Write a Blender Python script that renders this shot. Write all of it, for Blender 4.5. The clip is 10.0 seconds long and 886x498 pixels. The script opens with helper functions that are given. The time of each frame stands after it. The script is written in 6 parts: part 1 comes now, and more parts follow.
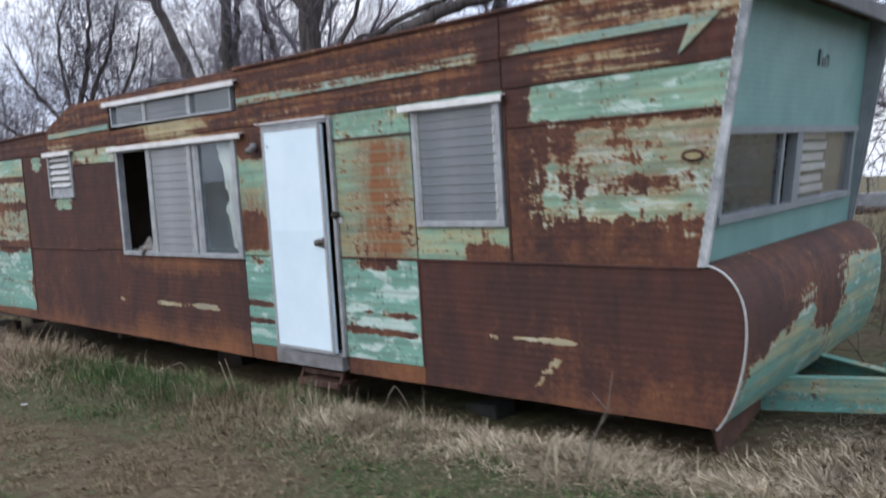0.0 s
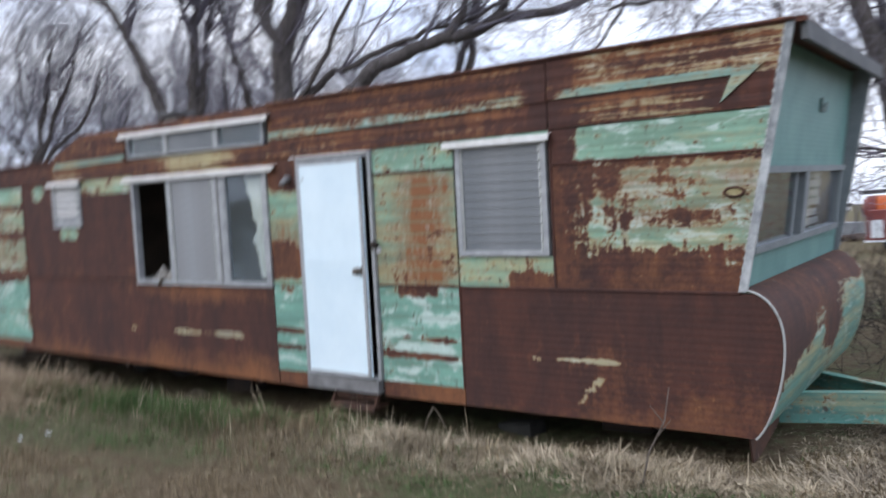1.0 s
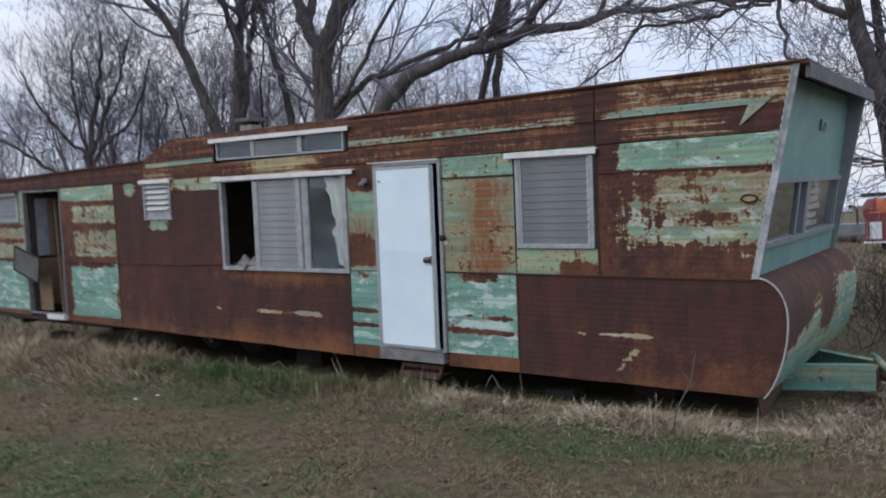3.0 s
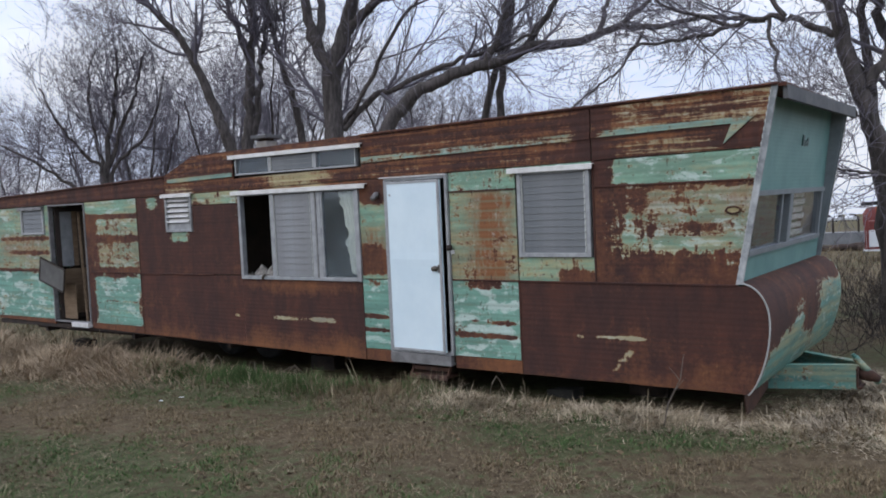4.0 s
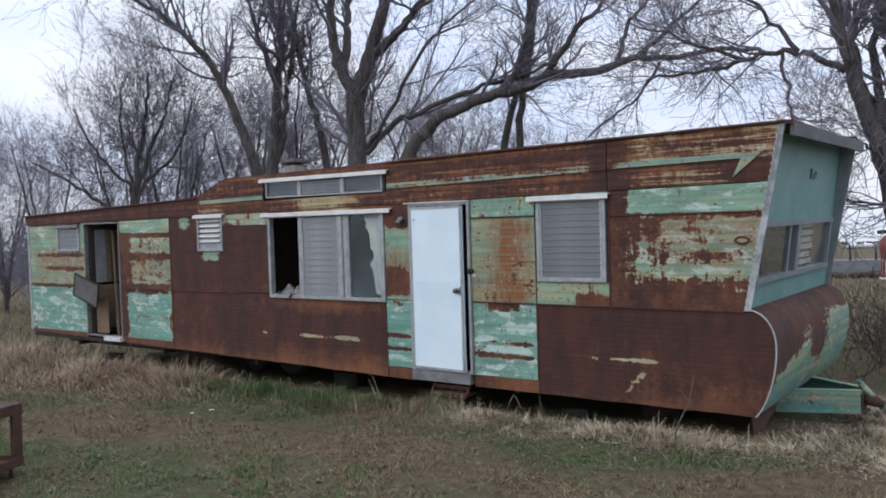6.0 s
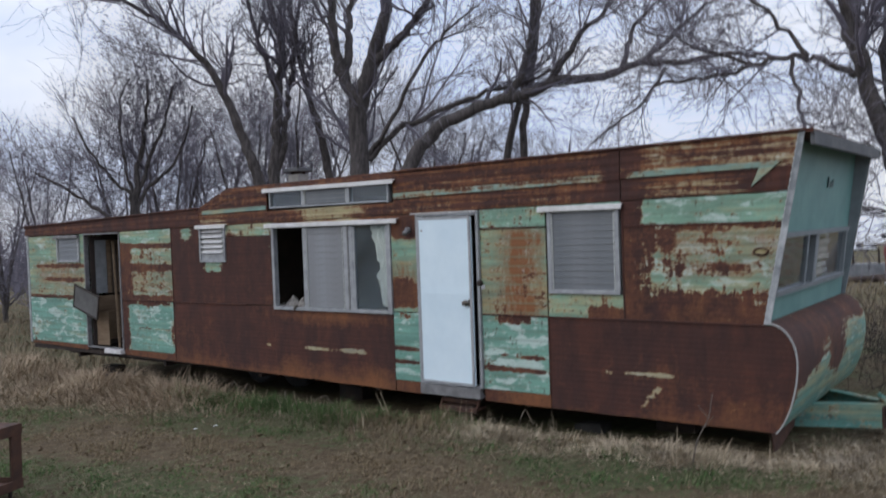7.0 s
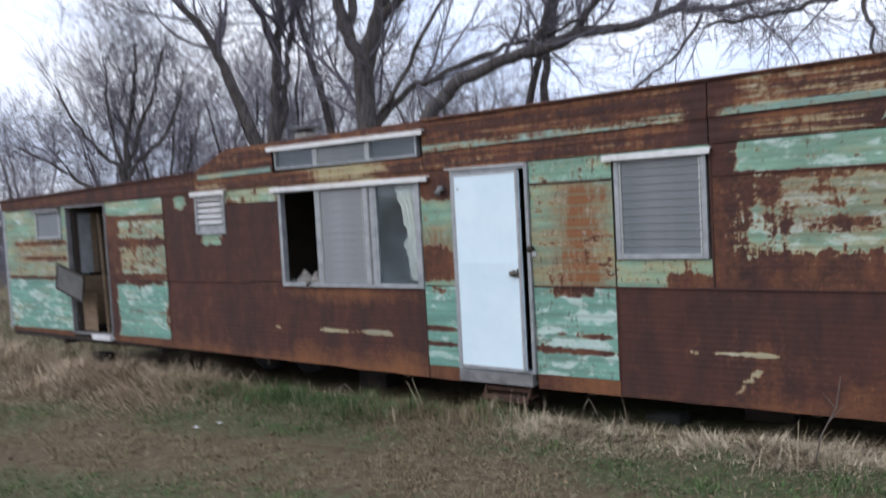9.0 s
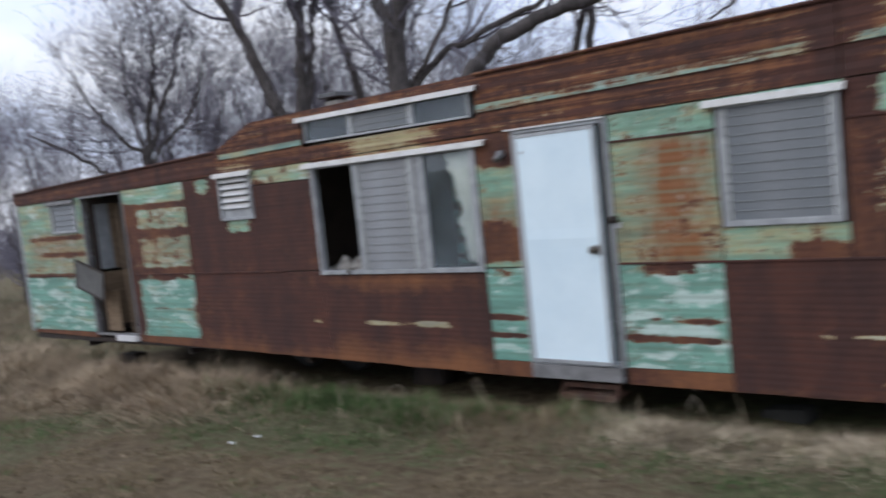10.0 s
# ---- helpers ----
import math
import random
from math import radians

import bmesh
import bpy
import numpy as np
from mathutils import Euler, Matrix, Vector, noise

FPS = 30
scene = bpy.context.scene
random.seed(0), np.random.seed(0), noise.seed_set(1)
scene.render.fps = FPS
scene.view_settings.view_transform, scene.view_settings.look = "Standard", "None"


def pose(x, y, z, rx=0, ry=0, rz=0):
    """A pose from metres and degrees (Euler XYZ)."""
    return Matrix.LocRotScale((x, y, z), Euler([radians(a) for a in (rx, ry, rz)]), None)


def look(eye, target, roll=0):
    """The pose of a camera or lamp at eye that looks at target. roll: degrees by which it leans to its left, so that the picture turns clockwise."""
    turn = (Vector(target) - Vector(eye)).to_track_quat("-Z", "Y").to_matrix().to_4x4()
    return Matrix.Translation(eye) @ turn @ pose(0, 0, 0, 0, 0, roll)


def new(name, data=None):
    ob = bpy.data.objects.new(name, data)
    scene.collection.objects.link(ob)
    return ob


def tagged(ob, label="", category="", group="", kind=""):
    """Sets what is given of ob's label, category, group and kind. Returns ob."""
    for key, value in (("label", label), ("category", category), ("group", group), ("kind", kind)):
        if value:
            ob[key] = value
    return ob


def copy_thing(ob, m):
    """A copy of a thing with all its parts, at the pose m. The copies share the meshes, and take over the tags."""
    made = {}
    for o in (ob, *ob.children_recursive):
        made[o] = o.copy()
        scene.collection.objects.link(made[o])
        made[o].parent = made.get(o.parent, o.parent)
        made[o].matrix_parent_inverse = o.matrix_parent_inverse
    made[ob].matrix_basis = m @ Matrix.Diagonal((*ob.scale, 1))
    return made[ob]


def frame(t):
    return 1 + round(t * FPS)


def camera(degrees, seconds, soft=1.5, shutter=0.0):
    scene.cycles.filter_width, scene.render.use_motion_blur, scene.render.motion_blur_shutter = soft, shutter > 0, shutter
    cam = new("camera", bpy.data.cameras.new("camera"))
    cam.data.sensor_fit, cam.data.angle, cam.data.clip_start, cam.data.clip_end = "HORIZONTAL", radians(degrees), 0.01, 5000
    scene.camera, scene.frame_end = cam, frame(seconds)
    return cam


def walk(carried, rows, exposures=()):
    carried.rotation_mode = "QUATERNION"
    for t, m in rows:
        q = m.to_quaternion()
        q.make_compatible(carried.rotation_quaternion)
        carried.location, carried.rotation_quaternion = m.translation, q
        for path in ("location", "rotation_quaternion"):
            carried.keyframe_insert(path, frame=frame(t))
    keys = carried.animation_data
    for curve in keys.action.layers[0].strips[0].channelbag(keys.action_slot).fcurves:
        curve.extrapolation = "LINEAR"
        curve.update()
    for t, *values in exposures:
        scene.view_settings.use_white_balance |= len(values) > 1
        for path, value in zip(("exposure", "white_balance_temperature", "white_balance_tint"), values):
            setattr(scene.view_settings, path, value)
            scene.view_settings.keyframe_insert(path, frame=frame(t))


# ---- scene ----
cam = camera(56.1, 10.0, soft=1.8, shutter=0.85)
# The home has settled: its own upright leans about two degrees. SETTLED carries its level frame into the world.
LEAN_AZ, LEAN_DEG = radians(35.0), 2.2
SETTLED = (Matrix.Translation((4.3, 5.0, 0.0))
           @ Matrix.Rotation(radians(LEAN_DEG), 4, Vector((math.sin(LEAN_AZ), -math.cos(LEAN_AZ), 0.0)))
           @ Matrix.Translation((-4.3, -5.0, 0.18)))
PATH = [
    (0, (-0.132, 0.034, 1.666), (1.407, 1.296, 1.471), -3.4),
    (0.1, (-0.243, 0.076, 1.657), (1.3111, 1.3224, 1.4791), -3.15),
    (0.4, (-0.576, 0.202, 1.628), (1.0163, 1.3915, 1.4042), -2.79),
    (0.5, (-0.666, 0.246, 1.63), (0.921, 1.441, 1.402), -2.7),
    (0.6, (-0.735, 0.291, 1.643), (0.8559, 1.4812, 1.4134), -1.89),
    (0.9, (-0.879, 0.432, 1.718), (0.7562, 1.5727, 1.5579), -2.57),
    (1, (-0.935, 0.477, 1.735), (0.716, 1.599, 1.602), -3.0),
    (1.1, (-1.002, 0.524, 1.743), (0.6648, 1.6226, 1.6253), -5.26),
    (1.4, (-1.228, 0.658, 1.747), (0.3817, 1.8283, 1.5501), -2.04),
    (1.5, (-1.308, 0.684, 1.747), (0.31, 1.841, 1.543), -1.7),
    (1.6, (-1.393, 0.696, 1.747), (0.2288, 1.8478, 1.5375), -2.46),
    (1.9, (-1.662, 0.678, 1.744), (-0.0548, 1.8167, 1.3976), -3.61),
    (2, (-1.738, 0.66, 1.752), (-0.124, 1.797, 1.43), -2.9),
    (2.1, (-1.801, 0.636, 1.770), (-0.1769, 1.7678, 1.4823), -2.64),
    (2.4, (-1.949, 0.530, 1.848), (-0.3016, 1.6512, 1.6761), -3.25),
    (2.5, (-1.998, 0.487, 1.861), (-0.345, 1.605, 1.729), -4.0),
    (2.6, (-2.051, 0.437, 1.859), (-0.3947, 1.5517, 1.7394), -3.78),
    (2.9, (-2.207, 0.262, 1.816), (-0.5560, 1.3812, 1.6706), -1.77),
    (3, (-2.255, 0.22, 1.81), (-0.607, 1.345, 1.668), -2.3),
    (3.1, (-2.300, 0.187, 1.811), (-0.6566, 1.3177, 1.6731), -2.77),
    (4.4, (-2.867, -0.166, 1.862), (-1.2269, 0.9742, 1.7589), -1.82),
    (4.5, (-2.906, -0.192, 1.869), (-1.267, 0.948, 1.75), -0.8),
    (4.6, (-2.942, -0.221, 1.882), (-1.3037, 0.9163, 1.7344), -0.84),
    (4.9, (-3.017, -0.300, 1.941), (-1.3750, 0.8390, 1.8617), -1.93),
    (5, (-3.028, -0.308, 1.948), (-1.389, 0.835, 1.875), -2.4),
    (5.1, (-3.035, -0.307, 1.948), (-1.4032, 0.8473, 1.8741), -2.83),
    (6.4, (-3.056, -0.195, 1.879), (-1.4348, 0.9737, 1.8065), -1.22),
    (6.5, (-3.053, -0.182, 1.879), (-1.43, 0.984, 1.802), -1.2),
    (6.6, (-3.042, -0.165, 1.889), (-1.4232, 1.0067, 1.8136), -1.37),
    (6.9, (-2.972, -0.081, 1.957), (-1.3446, 1.0803, 1.9176), -1.89),
    (7, (-2.954, -0.051, 1.965), (-1.33, 1.114, 1.908), -2.0),
    (7.1, (-2.946, -0.022, 1.956), (-1.3186, 1.1381, 1.8883), -2.57),
    (7.4, (-2.939, 0.072, 1.886), (-1.2996, 1.2130, 1.7798), -2.05),
    (7.5, (-2.918, 0.108, 1.867), (-1.279, 1.248, 1.74), -1.9),
    (7.6, (-2.881, 0.146, 1.854), (-1.2420, 1.2834, 1.7079), -1.84),
    (7.9, (-2.713, 0.273, 1.829), (-1.0798, 1.4115, 1.6370), -2.59),
    (8, (-2.652, 0.323, 1.823), (-1.019, 1.467, 1.667), -2.7),
    (8.1, (-2.589, 0.376, 1.819), (-0.9617, 1.5223, 1.6202), -4.06),
    (8.4, (-2.382, 0.558, 1.817), (-0.7851, 1.7416, 1.5991), -5.96),
    (8.5, (-2.32, 0.63, 1.815), (-0.74, 1.835, 1.587), -6.0),
    (8.6, (-2.268, 0.713, 1.812), (-0.6990, 1.9316, 1.5809), -6.94),
    (8.9, (-2.132, 0.999, 1.802), (-0.5225, 2.1800, 1.6822), -3.97),
    (9, (-2.069, 1.085, 1.797), (-0.444, 2.245, 1.687), -3.1),
    (9.1, (-1.986, 1.157, 1.790), (-0.3537, 2.3017, 1.6286), -3.08),
    (9.4, (-1.683, 1.346, 1.766), (-0.0359, 2.4659, 1.5842), -4.28),
    (9.5, (-1.595, 1.424, 1.762), (0.05, 2.55, 1.602), -5.4),
    (9.6, (-1.522, 1.517, 1.762), (0.1251, 2.6427, 1.6227), -5.14),
    (9.9, (-1.342, 1.839, 1.772), (0.2551, 3.0321, 1.6086), -5.37),
    (10, (-1.282, 1.947, 1.775), (0.291, 3.172, 1.609), -6.0),
]
walk(cam, [(t, SETTLED @ look(eye, target, roll)) for t, eye, target, roll in PATH],
     exposures=((0.0, 0.02), (0.5, 0.1), (1.0, 0.1), (1.5, 0.0), (2.0, -0.03), (2.5, -0.07), (3.0, -0.42), (4.5, -0.31), (5.0, -0.27),
                (6.5, -0.32), (7.0, -0.52), (7.5, -0.52), (8.0, -0.29), (8.5, -0.22), (9.0, -0.08), (9.5, -0.11), (10.0, -0.27)))

# ---- world, sun ----
world = bpy.data.worlds.new("overcast_sky")
scene.world = world
world.use_nodes = True
wt = world.node_tree
wt.nodes.clear()


def wnode(node_type, **props):
    n = wt.nodes.new(node_type)
    for k, v in props.items():
        if k == "op":
            n.operation = v
        elif k == "kind":
            n.sky_type = v
    return n


sky = wnode("ShaderNodeTexSky", kind="NISHITA")
sky.sun_disc, sky.sun_elevation, sky.sun_rotation = False, radians(42), radians(295)
sky.air_density, sky.dust_density, sky.ozone_density = 1.0, 4.0, 1.0
co = wnode("ShaderNodeTexCoord")
sep = wnode("ShaderNodeSeparateXYZ")
wt.links.new(co.outputs["Generated"], sep.inputs[0])
up = wnode("ShaderNodeMapRange")
up.inputs["From Min"].default_value, up.inputs["From Max"].default_value = 0.0, 1.0
up.inputs["To Min"].default_value, up.inputs["To Max"].default_value = 1.25, 2.5
wt.links.new(sep.outputs[2], up.inputs["Value"])
# soft banks of cloud, stretched along the horizon
stretch = wnode("ShaderNodeVectorMath", op="MULTIPLY")
stretch.inputs[1].default_value = (1.0, 1.0, 3.0)
wt.links.new(co.outputs["Generated"], stretch.inputs[0])
cloud = wnode("ShaderNodeTexNoise")
cloud.inputs["Scale"].default_value, cloud.inputs["Detail"].default_value = 3.2, 5.0
wt.links.new(stretch.outputs[0], cloud.inputs["Vector"])
tone = wnode("ShaderNodeValToRGB")
tone.color_ramp.elements[0].position, tone.color_ramp.elements[0].color = 0.36, (0.63, 0.74, 0.99, 1)
tone.color_ramp.elements[1].position, tone.color_ramp.elements[1].color = 0.62, (0.945, 0.99, 1.105, 1)
wt.links.new(cloud.outputs["Fac"], tone.inputs[0])
grey = wnode("ShaderNodeBackground")
wt.links.new(tone.outputs[0], grey.inputs[0])
wt.links.new(up.outputs[0], grey.inputs[1])
clear = wnode("ShaderNodeBackground")
clear.inputs[1].default_value = 0.06
wt.links.new(sky.outputs[0], clear.inputs[0])
both = wnode("ShaderNodeMixShader")
both.inputs[0].default_value = 0.9
wt.links.new(clear.outputs[0], both.inputs[1])
wt.links.new(grey.outputs[0], both.inputs[2])
wout = wnode("ShaderNodeOutputWorld")
wt.links.new(both.outputs[0], wout.inputs[0])

sun = new("sun", bpy.data.lights.new("sun", "SUN"))
sun.data.energy, sun.data.angle, sun.data.color = 0.8, radians(30), (1.0, 0.98, 0.96)
sun.matrix_world = look((-18, 16, 17), (4, 6, 1))


# ---- materials ----
class Mat:
    """A node material with short names for the few nodes that are used here."""

    def __init__(s, name, rough=0.8, metal=0.0, coords="Object"):
        s.m = bpy.data.materials.new(name)
        s.m.use_nodes = True
        s.t = s.m.node_tree
        s.b = s.t.nodes["Principled BSDF"]
        s.b.inputs["Roughness"].default_value, s.b.inputs["Metallic"].default_value = rough, metal
        s.p = s.t.nodes.new("ShaderNodeTexCoord").outputs[coords]

    def put(s, socket, value):
        if isinstance(value, bpy.types.NodeSocket):
            s.t.links.new(value, socket)
        elif isinstance(value, tuple):
            socket.default_value = (*value, 1.0) if len(value) == 3 and len(socket.default_value) == 4 else value
        else:
            socket.default_value = value

    def calc(s, op, a, b=0.0, clamp=False):
        n = s.t.nodes.new("ShaderNodeMath")
        n.operation, n.use_clamp = op, clamp
        s.put(n.inputs[0], a)
        s.put(n.inputs[1], b)
        return n.outputs[0]

    def noise(s, scale=(1, 1, 1), size=1.0, detail=4.0, rough=0.55, shift=0.0, twist=0.0):
        n = s.t.nodes.new("ShaderNodeVectorMath")
        n.operation = "MULTIPLY_ADD"
        s.put(n.inputs[0], s.p)
        n.inputs[1].default_value, n.inputs[2].default_value = scale, (shift, shift * 1.7, -shift)
        k = s.t.nodes.new("ShaderNodeTexNoise")
        s.put(k.inputs["Vector"], n.outputs[0])
        k.inputs["Scale"].default_value, k.inputs["Detail"].default_value = size, detail
        k.inputs["Roughness"].default_value, k.inputs["Distortion"].default_value = rough, twist
        return k.outputs["Fac"]

    def span(s, v, a, b, lo=0.0, hi=1.0):
        n = s.t.nodes.new("ShaderNodeMapRange")
        s.put(n.inputs["Value"], v)
        n.inputs["From Min"].default_value, n.inputs["From Max"].default_value = a, b
        n.inputs["To Min"].default_value, n.inputs["To Max"].default_value = lo, hi
        return n.outputs[0]

    def mix(s, f, a, b):
        n = s.t.nodes.new("ShaderNodeMix")
        n.data_type = "RGBA"
        s.put(n.inputs[0], f)
        s.put(n.inputs[6], a)
        s.put(n.inputs[7], b)
        return n.outputs[2]

    def axis(s, k):
        n = s.t.nodes.new("ShaderNodeSeparateXYZ")
        s.put(n.inputs[0], s.p)
        return n.outputs[k]

    def island(s):
        return s.t.nodes.new("ShaderNodeNewGeometry").outputs["Random Per Island"]

    def each(s):
        return s.t.nodes.new("ShaderNodeObjectInfo").outputs["Random"]

    def bump(s, height, strength=0.4, distance=0.01):
        n = s.t.nodes.new("ShaderNodeBump")
        n.inputs["Strength"].default_value, n.inputs["Distance"].default_value = strength, distance
        s.put(n.inputs["Height"], height)
        s.t.links.new(n.outputs[0], s.b.inputs["Normal"])

    def done(s, color, rough=None):
        s.put(s.b.inputs["Base Color"], color)
        if rough is not None:
            s.put(s.b.inputs["Roughness"], rough)
        return s.m


RUST_DARK, RUST_MID, RUST_ORANGE = (0.040, 0.0148, 0.0118), (0.092, 0.028, 0.0155), (0.230, 0.088, 0.031)
PAINT, CHALK, STAIN = (0.205, 0.355, 0.255), (0.57, 0.67, 0.62), (0.43, 0.37, 0.19)


def rusted(name, bias, patches=(), seed=0.0, white=0.0, stain=0.0, orange=0.0, shear=0.0, amount=1.0, line="y", paint=PAINT, veils=(), embers=(), banded=0.0):
    """Sheet steel whose paint has flaked off in streaks and runs. bias: how much paint is left (-1 to 1);
    patches: (from, to, bottom, top, bias) where more or less of it is left; veils: the same, of rust run over the
    paint;
    embers: of brighter rust; banded: how far the wear, and shading painted on recessed rows, follow the ribs."""
    s = Mat(name)
    along, z = s.axis(1 if line == "y" else 0), s.axis(2)
    if shear:
        z = s.calc("ADD", z, s.calc("MULTIPLY", s.calc("SUBTRACT", along, 1.6), shear))

    def lay(a, b):
        return (1.0, a, b) if line == "y" else (a, 1.0, b)

    fine_flat, flat, drip = lay(0.75, 26.0), lay(1.6, 9.0), lay(8.0, 1.6)
    streak, blot = s.noise(fine_flat if banded else flat, 1.7, 6, 0.65, seed), s.noise((1, 1, 1), 4.5, 7, 0.68, seed + 3.1, 0.6)
    drips, fine = s.noise(drip, 1.9, 5, 0.65, seed + 7.7, 0.5), s.noise((1, 1, 1), 38.0, 4, 0.65, seed)
    flake = s.noise((1, 1, 1.6), 13.0, 5, 0.7, seed + 1.3, 0.8)
    calm = 1.0 - 0.72 * banded
    wob_a = s.calc("MULTIPLY", s.calc("SUBTRACT", blot, 0.5), 0.22)
    wob_z = s.calc("MULTIPLY", s.calc("SUBTRACT", drips, 0.5), 0.16)

    def inside(a, b, lo, hi, soft_a, soft_z):
        m = None
        for v, w, c, h, soft in ((along, wob_a, (a + b) / 2, (b - a) / 2, soft_a), (z, wob_z, (lo + hi) / 2, (hi - lo) / 2, soft_z)):
            d = s.calc("SUBTRACT", h, s.calc("ABSOLUTE", s.calc("SUBTRACT", s.calc("ADD", v, s.calc("MULTIPLY", w, min(1.0, 4 * h))), c)))
            d = s.span(d, -soft, soft)
            m = d if m is None else s.calc("MULTIPLY", m, d)
        return m

    left = bias
    for a, b, lo, hi, amt in patches:
        left = s.calc("ADD", left, s.calc("MULTIPLY", inside(a, b, lo, hi, min(0.22, 0.05 + 0.1 * (b - a)), min(0.07, 0.012 + 0.12 * (hi - lo))), amt))
    for v, k in ((streak, 1.15 + 0.9 * banded), (blot, 1.4 * calm), (drips, 1.3 * calm), (fine, 0.45), (flake, 1.5 * calm)):
        left = s.calc("ADD", left, s.calc("MULTIPLY", s.calc("SUBTRACT", v, 0.5), k * amount))
    cover = s.span(left, -0.03, 0.06)
    rim = s.calc("SUBTRACT", 1.0, s.span(s.calc("ABSOLUTE", left), 0.0, 0.26))
    broad = s.noise(flat, 0.9, 5, 0.65, seed + 11.0)
    # the coat: chalked patches, brown stain, thin runs of rust, flecks
    chalk = s.calc("ADD", s.calc("MULTIPLY", s.noise(lay(1.5, 4.2), 2.2, 5, 0.62, seed + 5.0, 0.4), 0.85), s.calc("MULTIPLY", s.noise(lay(1.3, 1.5), 3.0, 5, 0.65, seed + 6.0), 0.45))
    chalk = s.calc("ADD", s.calc("SUBTRACT", chalk, 0.15), s.calc("MULTIPLY", s.calc("SUBTRACT", flake, 0.5), 0.25))
    edge = 0.65 - 0.20 * white
    paint_tone = s.mix(s.span(s.noise(lay(0.7, 3.0), 2.4, 5, 0.65, seed + 31.0), 0.35, 0.68), tuple(0.72 * v for v in paint), tuple(min(0.9, 1.22 * v) for v in paint))
    coat = s.mix(s.calc("MULTIPLY", s.span(chalk, edge - 0.01, edge + 0.06), s.span(blot, 0.2, 0.7, 0.45, 1.0)), paint_tone, CHALK)
    coat = s.mix(s.calc("MULTIPLY", s.span(s.calc("ADD", broad, s.calc("MULTIPLY", rim, 0.18)), 0.60 - 0.30 * stain, 0.82 - 0.30 * stain), 0.85), coat, STAIN)
    coat = s.mix(s.span(fine, 0.25, 0.85, 0.0, 0.32), coat, tuple(0.6 * v for v in paint))
    runs = s.calc("MULTIPLY", s.span(s.noise(lay(24.0, 1.3), 1.6, 4, 0.6, seed + 21.0), 0.58, 0.72), s.span(s.noise((1, 1, 1), 2.6, 3, 0.5, seed + 25.0), 0.46, 0.62))
    coat = s.mix(s.calc("MULTIPLY", runs, 0.25 + 0.4 * stain), coat, (0.23, 0.115, 0.045))
    coat = s.mix(s.calc("MULTIPLY", s.span(left, 0.10 + 0.30 * stain, 0.04), 0.35 + 0.4 * stain), coat, (0.24, 0.125, 0.05))
    for a, b, lo, hi, amt in veils:
        run = s.calc("MULTIPLY", inside(a, b, lo, hi, 0.14, 0.09), s.span(s.calc("ADD", drips, s.calc("MULTIPLY", blot, 0.8)), 0.6, 1.15))
        coat = s.mix(s.calc("MULTIPLY", run, amt, True), coat, (0.21, 0.078, 0.023))
    coat = s.mix(s.span(s.noise(lay(1.0, 1.5), 24.0, 2, 0.5, seed + 15.0), 0.68, 0.72, 0.0, 0.85), coat, (0.075, 0.034, 0.02))
    chips = s.calc("MULTIPLY", s.calc("MULTIPLY", s.span(left, 0.01, 0.05), s.span(left, 0.30, 0.16)), s.span(s.noise(lay(1.0, 1.6), 21.0, 3, 0.6, seed + 51.0), 0.50, 0.64))
    coat = s.mix(s.calc("MULTIPLY", chips, 0.42 * (1.0 - 0.75 * stain)), coat, CHALK)
    # rib wear, rib shading painted as darker rows, and short upright runs of dark rust
    rib = s.span(s.calc("SINE", s.calc("MULTIPLY", z, 2 * math.pi / 0.094)), 0.45, 1.0)
    coat = s.mix(s.calc("MULTIPLY", s.calc("MULTIPLY", rib, s.span(s.noise(lay(2.2, 1.0), 2.0, 4, 0.6, seed + 37.0), 0.42, 0.66)), 0.25 + 0.4 * stain), coat, (0.20, 0.125, 0.05))
    # rib shading put into the coat's colour
    coat = s.mix(s.calc("MULTIPLY", rib, 0.28), coat, tuple(0.55 * v for v in paint))
    ticks = s.calc("MULTIPLY", s.span(s.noise(lay(26.0, 7.0), 1.5, 2, 0.5, seed + 41.0), 0.655, 0.70), s.span(s.noise((1, 1, 1), 1.7, 2, 0.5, seed + 43.0), 0.42, 0.56))
    coat = s.mix(s.calc("MULTIPLY", ticks, 0.9), coat, (0.062, 0.026, 0.016))
    # the bare steel: darker and redder runs, brighter rust
    rust = s.mix(s.span(s.noise(drip, 0.55, 5, 0.6, seed + 2.0), 0.35, 0.72), RUST_DARK, RUST_MID)
    rust = s.mix(s.span(s.noise(lay(0.8, 30.0), 1.5, 5, 0.65, seed + 17.0), 0.40, 0.72, 0.0, 0.55), rust, tuple(0.55 * v for v in RUST_DARK))
    hot = s.calc("ADD", s.calc("MULTIPLY", s.span(s.noise((1, 1, 0.8), 1.7, 7, 0.66, seed + 9.0), 0.2, 0.8, 0.32, 0.72), 1.0 - banded), s.calc("MULTIPLY", s.noise(fine_flat, 1.3, 7, 0.72, seed + 13.0, 0.1), banded))
    hot = s.calc("ADD", hot, s.calc("MULTIPLY", rim, 0.10))
    for v, k in ((flake, 0.30), (drips, 0.22), (fine, 0.16)):
        hot = s.calc("ADD", hot, s.calc("MULTIPLY", s.calc("SUBTRACT", v, 0.5), k))
    if banded:
        hot = s.calc("ADD", s.calc("MULTIPLY", s.calc("SUBTRACT", hot, 0.5), 1.0 + 1.1 * banded), 0.47)
        # shade of the band's recessed rows, put into the rust tone
        hot = s.calc("ADD", hot, s.calc("MULTIPLY", s.calc("SINE", s.calc("MULTIPLY", z, 2 * math.pi / 0.15)), 0.10 * banded))
